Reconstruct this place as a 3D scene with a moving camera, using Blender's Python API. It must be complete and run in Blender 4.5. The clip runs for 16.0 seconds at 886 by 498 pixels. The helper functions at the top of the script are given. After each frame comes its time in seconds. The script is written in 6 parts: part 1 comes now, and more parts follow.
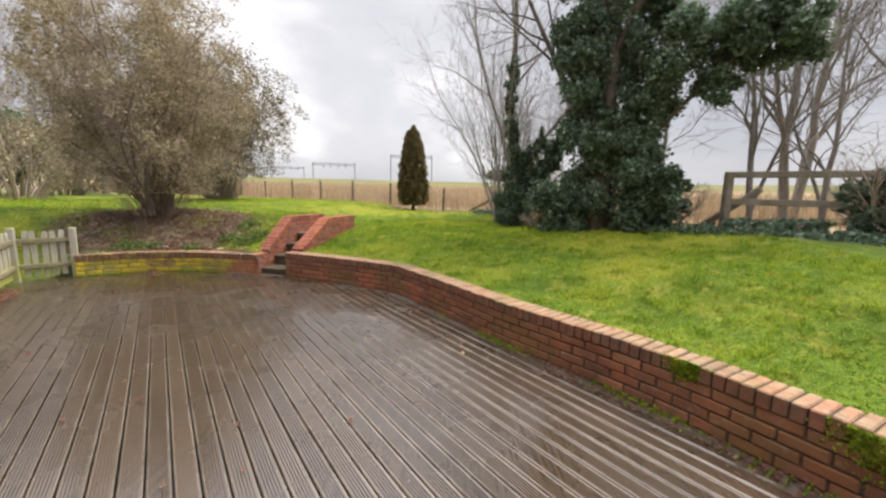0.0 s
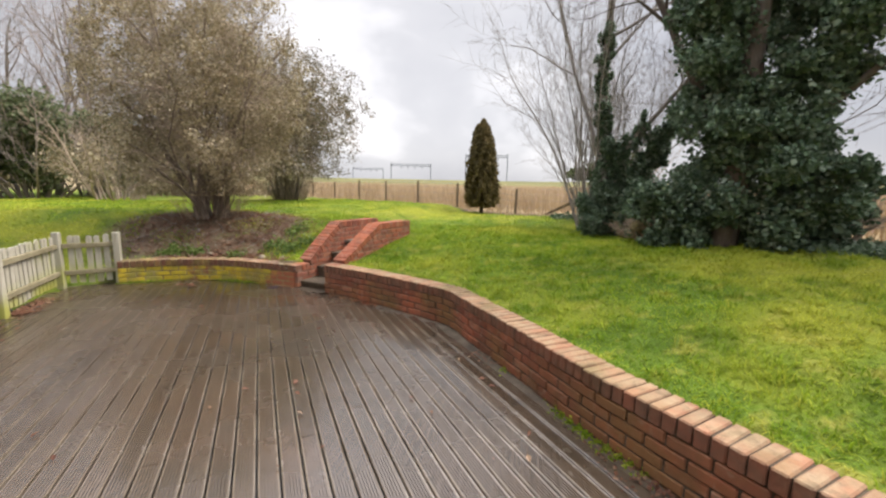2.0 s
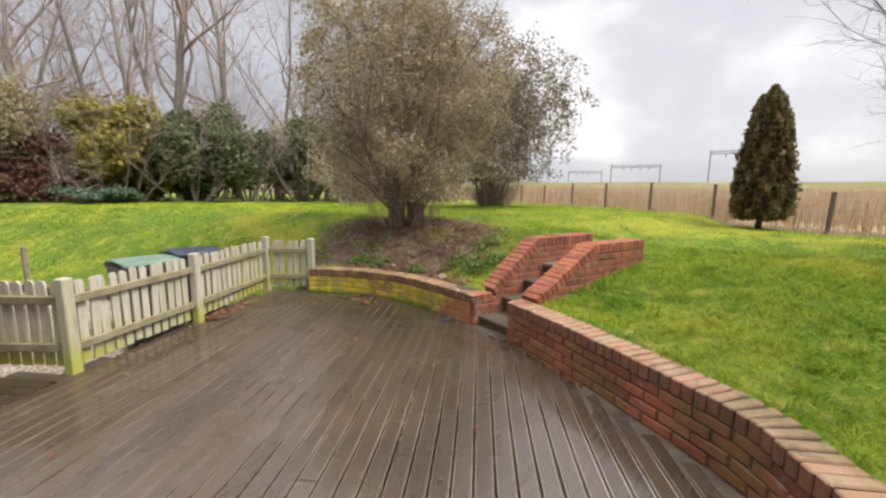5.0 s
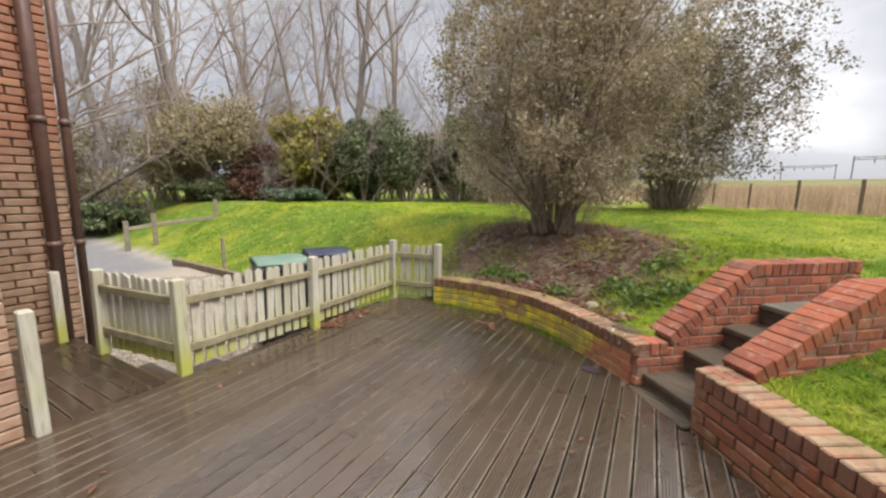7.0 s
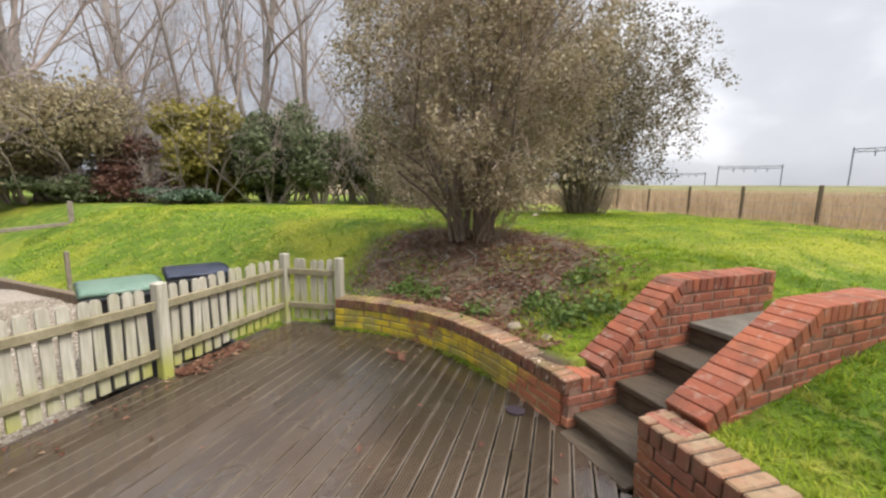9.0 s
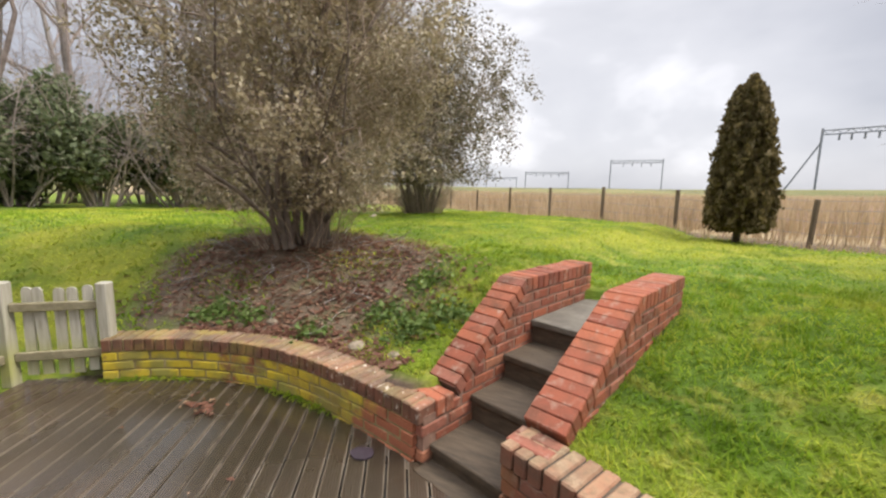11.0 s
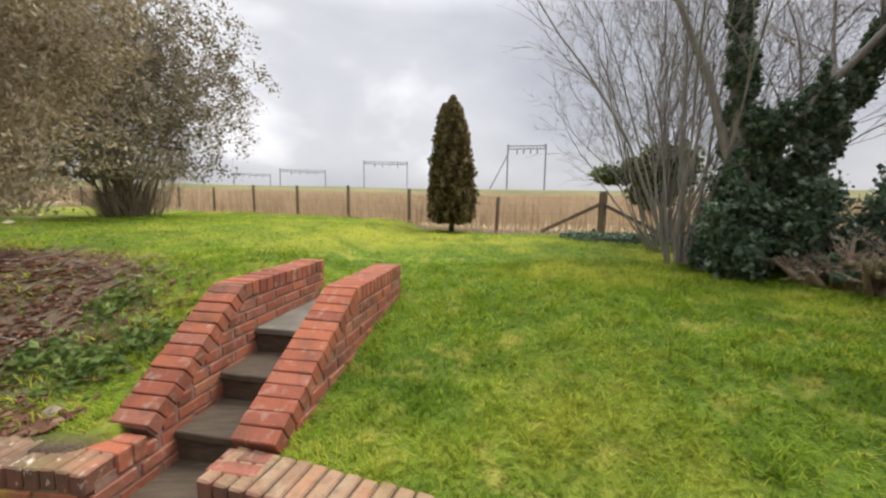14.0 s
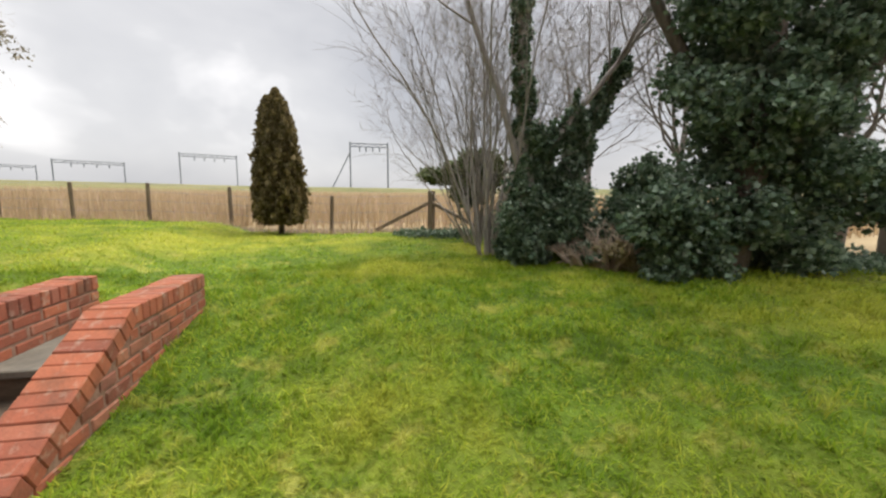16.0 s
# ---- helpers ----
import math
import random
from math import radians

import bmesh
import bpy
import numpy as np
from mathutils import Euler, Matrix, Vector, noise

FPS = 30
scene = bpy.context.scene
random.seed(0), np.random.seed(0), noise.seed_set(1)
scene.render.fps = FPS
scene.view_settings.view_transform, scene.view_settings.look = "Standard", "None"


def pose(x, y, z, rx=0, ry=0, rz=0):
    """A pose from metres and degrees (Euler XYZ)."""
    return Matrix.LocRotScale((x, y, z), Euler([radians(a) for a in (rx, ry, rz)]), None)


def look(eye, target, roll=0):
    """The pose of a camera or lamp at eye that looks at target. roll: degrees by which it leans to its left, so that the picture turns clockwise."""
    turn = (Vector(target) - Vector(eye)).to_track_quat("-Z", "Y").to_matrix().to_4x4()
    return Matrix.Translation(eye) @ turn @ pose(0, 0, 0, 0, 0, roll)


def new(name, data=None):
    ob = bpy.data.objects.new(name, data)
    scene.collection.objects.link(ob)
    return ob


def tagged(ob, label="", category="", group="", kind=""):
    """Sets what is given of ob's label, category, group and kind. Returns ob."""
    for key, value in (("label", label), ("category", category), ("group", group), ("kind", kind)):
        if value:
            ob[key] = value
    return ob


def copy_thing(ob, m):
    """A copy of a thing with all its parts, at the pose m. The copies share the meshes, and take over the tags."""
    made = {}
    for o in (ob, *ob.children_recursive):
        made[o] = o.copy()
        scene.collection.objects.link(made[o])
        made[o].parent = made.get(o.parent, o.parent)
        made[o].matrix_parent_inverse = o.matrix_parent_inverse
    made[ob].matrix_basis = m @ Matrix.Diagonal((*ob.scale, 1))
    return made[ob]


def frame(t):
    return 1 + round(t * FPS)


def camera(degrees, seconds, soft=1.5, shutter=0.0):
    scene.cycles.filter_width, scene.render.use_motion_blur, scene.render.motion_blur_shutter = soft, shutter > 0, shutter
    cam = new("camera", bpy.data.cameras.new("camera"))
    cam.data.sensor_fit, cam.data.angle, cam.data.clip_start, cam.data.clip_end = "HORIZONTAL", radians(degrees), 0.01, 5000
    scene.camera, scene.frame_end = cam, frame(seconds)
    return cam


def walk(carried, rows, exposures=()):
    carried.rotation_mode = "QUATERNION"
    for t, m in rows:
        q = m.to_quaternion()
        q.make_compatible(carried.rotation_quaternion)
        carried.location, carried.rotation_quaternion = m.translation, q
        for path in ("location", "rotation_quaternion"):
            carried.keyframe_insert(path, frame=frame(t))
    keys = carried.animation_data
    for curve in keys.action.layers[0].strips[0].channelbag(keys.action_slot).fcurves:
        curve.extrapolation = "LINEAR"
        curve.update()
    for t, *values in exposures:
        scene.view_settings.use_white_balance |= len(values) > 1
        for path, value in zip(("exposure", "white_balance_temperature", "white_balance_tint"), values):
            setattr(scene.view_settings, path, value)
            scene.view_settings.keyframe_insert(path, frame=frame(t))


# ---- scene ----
cam = camera(97.1, 16.0, soft=2.4)
PATH = [
    (0, (0.027, -0.003, 1.454), (0.024, 1.976, 1.167), 1.2),
    (0.5, (0.057, 0.328, 1.453), (0.056, 2.307, 1.163), 1.1),
    (1, (0.076, 0.672, 1.459), (-0.094, 2.643, 1.165), 0.7),
    (1.5, (0.106, 1.008, 1.478), (-0.239, 2.956, 1.181), 0.6),
    (2, (0.108, 1.321, 1.491), (-0.267, 3.263, 1.196), 1.1),
    (2.5, (0.021, 1.62, 1.488), (-0.428, 3.547, 1.199), 0.9),
    (3, (-0.043, 1.933, 1.513), (-0.682, 3.806, 1.22), 0.8),
    (3.5, (-0.169, 2.239, 1.513), (-0.987, 4.04, 1.217), 0.8),
    (4, (-0.29, 2.554, 1.503), (-1.289, 4.262, 1.208), 0.7),
    (6.5, (-1.09, 3.784, 1.484), (-2.777, 4.817, 1.185), 0.6),
    (7, (-1.224, 3.958, 1.49), (-3.002, 4.824, 1.191), 0.7),
    (7.5, (-1.343, 4.045, 1.491), (-3.137, 4.88, 1.203), 1.3),
    (8, (-1.45, 4.154, 1.499), (-3.216, 5.049, 1.21), 1.3),
    (8.5, (-1.587, 4.329, 1.522), (-3.27, 5.371, 1.233), 1.1),
    (9, (-1.739, 4.455, 1.521), (-3.314, 5.655, 1.237), 1.2),
    (11.5, (-2.046, 4.881, 1.497), (-2.854, 6.692, 1.24), 1.0),
    (12, (-1.995, 4.893, 1.503), (-2.622, 6.775, 1.25), 0.8),
    (12.5, (-1.935, 4.917, 1.493), (-2.372, 6.852, 1.24), 0.8),
    (13, (-1.869, 4.94, 1.485), (-2.115, 6.909, 1.234), 0.7),
    (13.5, (-1.813, 4.945, 1.495), (-1.86, 6.929, 1.246), 0.8),
    (14, (-1.759, 4.933, 1.5), (-1.617, 6.912, 1.251), 0.8),
    (14.5, (-1.683, 4.9, 1.516), (-1.349, 6.856, 1.264), 0.7),
    (15, (-1.64, 4.897, 1.511), (-1.121, 6.812, 1.26), 0.7),
    (15.5, (-1.578, 4.868, 1.521), (-0.878, 6.725, 1.272), 0.7),
    (16, (-1.534, 4.82, 1.529), (-0.66, 6.601, 1.278), 0.5),
]
LIGHTING = ((0, 0.62, 6600, 13), (4, 0.60, 6600, 13), (7.5, 0.54, 6450, 12), (9, 0.54, 6400, 12), (11.5, 0.62, 6500, 13), (12.5, 0.56, 6500, 13), (14.5, 0.46, 6500, 12), (16, 0.54, 6700, 11))
walk(cam, [(t, look(eye, target, roll)) for t, eye, target, roll in PATH], LIGHTING)

# ---- light ----
SUN_EL, SUN_AZ = radians(55), radians(64)
world = bpy.data.worlds.new("world")
scene.world = world
world.use_nodes = True
wn, wl = world.node_tree.nodes, world.node_tree.links
wn.clear()


def wnode(kind, **values):
    n = wn.new(kind)
    for k, v in values.items():
        n.inputs[k].default_value = v
    return n


w_out = wn.new("ShaderNodeOutputWorld")
w_bg = wn.new("ShaderNodeBackground")
w_sky = wn.new("ShaderNodeTexSky")
w_sky.sky_type, w_sky.sun_disc = "NISHITA", False
w_sky.sun_elevation, w_sky.sun_rotation = SUN_EL, SUN_AZ
w_sky.air_density, w_sky.dust_density = 1.0, 3.0
w_co = wn.new("ShaderNodeTexCoord")
w_map = wn.new("ShaderNodeMapping")
w_map.inputs["Scale"].default_value = (1.0, 1.0, 1.9)
w_map.inputs["Location"].default_value = (0.35, 0.1, 0.2)
w_cloud = wnode("ShaderNodeTexNoise", Scale=1.7, Detail=5.0, Roughness=0.5, Distortion=0.2)
w_ramp = wn.new("ShaderNodeValToRGB")
w_ramp.color_ramp.elements[0].position, w_ramp.color_ramp.elements[0].color = 0.40, (3.7, 3.85, 4.2, 1)
w_ramp.color_ramp.elements[1].position, w_ramp.color_ramp.elements[1].color = 0.66, (5.6, 5.7, 5.9, 1)
w_core = w_ramp.color_ramp.elements.new(0.80)
w_core.color = (9.4, 9.4, 9.5, 1)
w_mix = wn.new("ShaderNodeMix")
w_mix.data_type = "RGBA"
w_mix.inputs["Factor"].default_value = 0.9
# an overcast sky is far brighter overhead as at the horizon
w_sep = wn.new("ShaderNodeSeparateXYZ")
w_up = wn.new("ShaderNodeMapRange")
w_up.inputs["From Min"].default_value, w_up.inputs["From Max"].default_value = 0.40, 0.85
w_up.inputs["To Min"].default_value, w_up.inputs["To Max"].default_value = 1.0, 4.0
w_bright = wn.new("ShaderNodeVectorMath")
w_bright.operation = "SCALE"
wl.new(w_co.outputs["Generated"], w_sep.inputs["Vector"])
wl.new(w_sep.outputs["Z"], w_up.inputs["Value"])
wl.new(w_up.outputs["Result"], w_bright.inputs["Scale"])
wl.new(w_co.outputs["Generated"], w_map.inputs["Vector"])
wl.new(w_map.outputs["Vector"], w_cloud.inputs["Vector"])
# the brightest break in the cloud stands over the field, a little above the horizon
w_dot = wn.new("ShaderNodeVectorMath")
w_dot.operation = "DOT_PRODUCT"
w_dot.inputs[1].default_value = (-0.113, 0.920, 0.375)
wl.new(w_co.outputs["Generated"], w_dot.inputs[0])
w_break = wn.new("ShaderNodeMapRange")
w_break.interpolation_type = "SMOOTHSTEP"
for k_, v_ in (("From Min", 0.88), ("From Max", 0.998), ("To Min", 0.0), ("To Max", 0.15)):
    w_break.inputs[k_].default_value = v_
wl.new(w_dot.outputs["Value"], w_break.inputs["Value"])
w_sum = wn.new("ShaderNodeMath")
wl.new(w_cloud.outputs["Fac"], w_sum.inputs[0])
wl.new(w_break.outputs["Result"], w_sum.inputs[1])
wl.new(w_sum.outputs["Value"], w_ramp.inputs["Fac"])
wl.new(w_sky.outputs["Color"], w_mix.inputs["A"])
wl.new(w_ramp.outputs["Color"], w_mix.inputs["B"])
wl.new(w_mix.outputs["Result"], w_bright.inputs[0])
wl.new(w_bright.outputs["Vector"], w_bg.inputs["Color"])
w_bg.inputs["Strength"].default_value = 0.1
wl.new(w_bg.outputs["Background"], w_out.inputs["Surface"])

sun = new("sun", bpy.data.lights.new("sun", "SUN"))
sun.data.energy, sun.data.angle, sun.data.color = 2.8, radians(24), (1.0, 0.94, 0.85)
sun.matrix_world = look((0, 0, 20), (-20 * math.sin(SUN_AZ), -20 * math.cos(SUN_AZ), 20 - 20 * math.tan(SUN_EL)))


# ---- materials ----
class Mat:
    """A small wrapper that builds node materials."""

    def __init__(self, name, rough=0.8, metal=0.0, spec=0.5):
        self.m = bpy.data.materials.new(name)
        self.m.use_nodes = True
        self.t = self.m.node_tree
        self.n, self.l = self.t.nodes, self.t.links
        self.b = self.n["Principled BSDF"]
        self.b.inputs["Roughness"].default_value = rough
        self.b.inputs["Metallic"].default_value = metal
        self.b.inputs["Specular IOR Level"].default_value = spec
        self.pos = self.n.new("ShaderNodeNewGeometry").outputs["Position"]

    def plug(self, sock, v):
        if isinstance(v, bpy.types.NodeSocket):
            self.l.new(v, sock)
        else:
            sock.default_value = (*v, 1) if isinstance(v, tuple) and len(v) == 3 and sock.type == "RGBA" else v

    def at(self, scale=(1, 1, 1), turn=0.0, shift=(0, 0, 0), src=None):
        k = self.n.new("ShaderNodeMapping")
        self.plug(k.inputs["Vector"], src or self.pos)
        k.inputs["Scale"].default_value, k.inputs["Rotation"].default_value, k.inputs["Location"].default_value = scale, (0, 0, turn), shift
        return k.outputs["Vector"]

    def noise(self, scale, detail=4.0, rough=0.55, vec=None, distort=0.0):
        k = self.n.new("ShaderNodeTexNoise")
        self.plug(k.inputs["Vector"], vec or self.pos)
        k.inputs["Scale"].default_value, k.inputs["Detail"].default_value = scale, detail
        k.inputs["Roughness"].default_value, k.inputs["Distortion"].default_value = rough, distort
        return k.outputs["Fac"]

    def span(self, v, a, b, lo=0.0, hi=1.0):
        k = self.n.new("ShaderNodeMapRange")
        self.plug(k.inputs["Value"], v)
        for s, x in zip(("From Min", "From Max", "To Min", "To Max"), (a, b, lo, hi)):
            k.inputs[s].default_value = x
        return k.outputs["Result"]

    def mix(self, f, a, b, how="MIX"):
        k = self.n.new("ShaderNodeMix")
        k.data_type, k.blend_type = "RGBA", how
        self.plug(k.inputs["Factor"], f), self.plug(k.inputs["A"], a), self.plug(k.inputs["B"], b)
        return k.outputs["Result"]

    def ramp(self, f, *stops):
        k = self.n.new("ShaderNodeValToRGB")
        r = k.color_ramp
        while len(r.elements) < len(stops):
            r.elements.new(0.5)
        for e, (p, c) in zip(r.elements, stops):
            e.position, e.color = p, (*c, 1)
        self.plug(k.inputs["Fac"], f)
        return k.outputs["Color"]

    def math(self, how, a, b=0.0):
        k = self.n.new("ShaderNodeMath")
        k.operation = how
        self.plug(k.inputs[0], a), self.plug(k.inputs[1], b)
        return k.outputs["Value"]

    def dist(self, point):
        k = self.n.new("ShaderNodeVectorMath")
        k.operation = "DISTANCE"
        self.plug(k.inputs[0], self.pos)
        k.inputs[1].default_value = point
        return k.outputs["Value"]

    def random(self):
        return self.n.new("ShaderNodeObjectInfo").outputs["Random"]

    def island(self):
        return self.n.new("ShaderNodeNewGeometry").outputs["Random Per Island"]

    def attr(self, name):
        k = self.n.new("ShaderNodeAttribute")
        k.attribute_name = name
        return k.outputs["Fac"]

    def color(self, c):
        self.plug(self.b.inputs["Base Color"], c)
        return self

    def rough(self, v):
        self.plug(self.b.inputs["Roughness"], v)
        return self

    def thin(self, c, share):
        """Lets light through, as leaves and blades do."""
        glow, both = self.n.new("ShaderNodeBsdfTranslucent"), self.n.new("ShaderNodeMixShader")
        both.inputs["Fac"].default_value = share
        self.plug(glow.inputs["Color"], c)
        self.l.new(self.b.outputs["BSDF"], both.inputs[1])
        self.l.new(glow.outputs["BSDF"], both.inputs[2])
        self.l.new(both.outputs["Shader"], self.n["Material Output"].inputs["Surface"])

    def bump(self, h, strength=0.3, depth=0.01):
        k = self.n.new("ShaderNodeBump")
        k.inputs["Strength"].default_value, k.inputs["Distance"].default_value = strength, depth
        self.plug(k.inputs["Height"], h)
        self.l.new(k.outputs["Normal"], self.b.inputs["Normal"])
        return self


BOARD_TURN = radians(36.0)        # the deck's boards run this far to the left of +y


def deck_material(name, turn, tone):
    m = Mat(name, 0.4, 0, 0.5)
    along = m.at((14, 0.7, 14), turn)
    grain = m.noise(3.0, 5, 0.6, along)
    patch = m.noise(0.8, 3)
    fine = m.noise(55, 3)
    base = m.ramp(m.random(), (0.0, (0.074 * tone, 0.049 * tone, 0.029 * tone)), (0.5, (0.110 * tone, 0.076 * tone, 0.047 * tone)), (1.0, (0.150 * tone, 0.106 * tone, 0.068 * tone)))
    c = m.mix(m.span(grain, 0.3, 0.75), base, (0.165 * tone, 0.118 * tone, 0.078 * tone))
    c = m.mix(m.span(patch, 0.48, 0.68, 0, 0.6), c, (0.050, 0.041, 0.028))
    c = m.mix(m.span(m.noise(0.55, 4, 0.6, m.at(shift=(3, 7, 0))), 0.56, 0.74, 0, 0.5), c, (0.15, 0.09, 0.055))
    # black algae on the boards in the damp curve of the wall
    damp = m.span(m.math("ADD", m.dist((-4.5, 6.5, 0.0)), m.math("MULTIPLY", m.noise(1.2, 4), 0.9)), 2.3, 1.0, 0, 0.8)
    c = m.mix(damp, c, (0.032, 0.027, 0.015))
    # a patchy band along both long edges of each board is paler than its middle
    local = m.n.new("ShaderNodeSeparateXYZ")
    m.l.new(m.n.new("ShaderNodeTexCoord").outputs["Object"], local.inputs["Vector"])
    edge = m.math("MULTIPLY", m.span(m.math("ABSOLUTE", local.outputs["X"]), 0.040, 0.047), m.span(m.noise(2.2, 4, 0.6), 0.36, 0.62, 0.1, 0.75))
    c = m.mix(edge, c, (0.27, 0.225, 0.17))
    m.color(c)
    wet = m.noise(0.9, 4, 0.55, m.at(shift=(1, 4, 0)))
    m.rough(m.span(m.noise(1.3, 4), 0.34, 0.66, 0.16, 0.36))
    m.plug(m.b.inputs["Coat Weight"], m.span(wet, 0.34, 0.58, 0.6, 1.0))
    m.b.inputs["Coat Roughness"].default_value = 0.11
    m.b.inputs["Coat IOR"].default_value = 1.62
    m.bump(m.math("ADD", grain, m.math("MULTIPLY", fine, 0.4)), 0.35, 0.004)
    return m.m


def brick_material(name, moss, faded=0.0):
    m = Mat(name, 0.85, 0, 0.3)
    tone = m.ramp(m.random(), (0.0, (0.21, 0.066, 0.040)), (0.3, (0.33, 0.098, 0.052)), (0.62, (0.42, 0.135, 0.066)), (0.85, (0.28, 0.11, 0.075)), (1.0, (0.46, 0.19, 0.10)))
    speck = m.noise(70, 4, 0.65)
    c = m.mix(m.span(speck, 0.35, 0.75, 0, 0.45), tone, (0.17, 0.07, 0.045))
    stain = m.noise(5.5, 5, 0.6)
    c = m.mix(m.span(stain, 0.48, 0.74, 0, 0.8), c, (0.10, 0.060, 0.038))
    c = m.mix(m.span(m.noise(16, 4), 0.56, 0.72, 0, 0.55), c, (0.42, 0.33, 0.25))
    c = m.mix(m.span(m.noise(1.1, 4, 0.6), 0.3, 0.65, 0.5 * faded, faded), c, (0.50, 0.30, 0.20))
    if faded:
        # the lower courses of the house are bleached to a greyish buff
        high = m.n.new("ShaderNodeSeparateXYZ")
        m.l.new(m.pos, high.inputs["Vector"])
        bleach = m.span(m.math("ADD", high.outputs["Z"], m.math("MULTIPLY", m.noise(1.6, 4), 0.8)), 2.7, 1.9, 0, 0.8)
        c = m.mix(bleach, c, m.mix(m.span(m.noise(9, 4), 0.35, 0.65), (0.25, 0.165, 0.11), (0.40, 0.29, 0.20)))
    if moss:
        grime = m.span(m.noise(2.6, 5, 0.65, m.at(shift=(9, 4, 1))), 0.36, 0.62, 0.1, 0.75)
        c = m.mix(grime, c, (0.115, 0.062, 0.036))
        # lichen on the end of the curved wall beside the fence, and green film elsewhere
        near = m.math("MAXIMUM", m.span(m.dist((-5.6, 6.3, 0.2)), 0.35, 1.3, 1.0, 0.0), m.span(m.dist((-4.35, 6.7, 0.15)), 0.35, 0.95, 0.9, 0.0))
        clean = m.span(m.dist((-3.25, 6.5, 0.05)), 0.75, 0.35)
        c = m.mix(m.math("MULTIPLY", clean, 0.75), c, m.mix(m.span(speck, 0.35, 0.7), (0.44, 0.16, 0.075), (0.30, 0.10, 0.055)))
        mask = m.math("MULTIPLY", m.span(m.math("ADD", m.noise(5.5, 5, 0.65), m.math("MULTIPLY", near, 0.30)), 0.60, 0.74), m.span(near, 0, 0.35))
        lichen = m.mix(m.span(m.noise(4, 3), 0.42, 0.58), (0.30, 0.29, 0.06), (0.60, 0.46, 0.03))
        c = m.mix(m.math("MULTIPLY", mask, 0.88), c, lichen)
        film = m.span(m.noise(1.7, 4, 0.6, m.at(shift=(4, 1, 2))), 0.46, 0.68, 0, 0.6)
        c = m.mix(film, c, (0.20, 0.125, 0.04))
        old = m.span(m.dist((1.2, 3.0, 0.2)), 2.6, 0.8, 0.0, 0.55)
        c = m.mix(m.math("MULTIPLY", old, m.span(m.noise(3.0, 5, 0.65), 0.35, 0.6)), c, (0.19, 0.105, 0.045))
    m.color(c)
    m.bump(m.math("ADD", speck, m.noise(22, 3)), 0.55, 0.006)
    return m.m


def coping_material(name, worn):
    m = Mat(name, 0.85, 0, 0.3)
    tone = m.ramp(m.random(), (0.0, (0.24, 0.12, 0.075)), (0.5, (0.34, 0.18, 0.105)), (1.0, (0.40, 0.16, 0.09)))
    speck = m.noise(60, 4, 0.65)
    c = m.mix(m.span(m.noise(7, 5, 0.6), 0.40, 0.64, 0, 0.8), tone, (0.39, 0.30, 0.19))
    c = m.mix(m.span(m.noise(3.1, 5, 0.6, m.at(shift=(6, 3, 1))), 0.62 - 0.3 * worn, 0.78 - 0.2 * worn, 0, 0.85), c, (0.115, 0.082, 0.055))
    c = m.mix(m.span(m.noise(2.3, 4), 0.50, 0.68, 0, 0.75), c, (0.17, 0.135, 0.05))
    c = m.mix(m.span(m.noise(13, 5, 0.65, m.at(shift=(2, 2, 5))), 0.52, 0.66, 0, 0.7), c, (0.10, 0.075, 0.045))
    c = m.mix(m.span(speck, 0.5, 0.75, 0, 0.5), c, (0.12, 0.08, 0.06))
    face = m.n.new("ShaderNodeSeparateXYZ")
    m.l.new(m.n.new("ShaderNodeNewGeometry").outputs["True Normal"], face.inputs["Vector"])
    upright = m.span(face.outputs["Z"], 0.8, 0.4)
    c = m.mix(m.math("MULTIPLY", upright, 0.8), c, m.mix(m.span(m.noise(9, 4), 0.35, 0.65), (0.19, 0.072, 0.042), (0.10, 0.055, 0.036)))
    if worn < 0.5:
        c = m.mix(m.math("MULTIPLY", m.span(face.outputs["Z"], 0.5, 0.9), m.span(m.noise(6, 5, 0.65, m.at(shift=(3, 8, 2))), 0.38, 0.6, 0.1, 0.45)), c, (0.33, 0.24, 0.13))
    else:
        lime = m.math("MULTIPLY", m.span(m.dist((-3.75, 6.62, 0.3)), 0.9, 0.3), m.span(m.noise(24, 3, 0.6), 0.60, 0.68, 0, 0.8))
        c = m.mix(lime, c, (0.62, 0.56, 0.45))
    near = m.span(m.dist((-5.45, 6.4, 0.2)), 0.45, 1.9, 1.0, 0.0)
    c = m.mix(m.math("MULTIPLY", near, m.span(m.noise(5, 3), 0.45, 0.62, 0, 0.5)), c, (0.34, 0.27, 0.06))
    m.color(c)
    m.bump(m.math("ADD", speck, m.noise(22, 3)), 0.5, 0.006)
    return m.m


def plain(name, a, b, rough=0.8, scale=8.0, bump=0.3, metal=0.0, stretch=(1, 1, 1), turn=0.0, depth=0.006):
    m = Mat(name, rough, metal)
    v = m.at(stretch, turn)
    c = m.mix(m.span(m.noise(scale, 5, 0.6, v), 0.3, 0.7), a, b)
    c = m.mix(m.span(m.noise(scale * 7, 3, 0.6, v), 0.4, 0.75, 0, 0.4), c, tuple(x * 0.6 for x in a))
    m.color(c)
    m.bump(m.noise(scale * 5, 4, 0.6, v), bump, depth)
    return m.m


def foliage(name, dark, light, other=None, rough=0.55, glow=0.38):
    m = Mat(name, rough, 0, 0.35)
    c = m.ramp(m.island(), (0.0, dark), (0.7, light), (1.0, other or light))
    c = m.mix(m.span(m.noise(1.2, 3), 0.35, 0.65, 0, 0.45), c, dark)
    m.color(c)
    m.thin(c, glow)
    return m.m


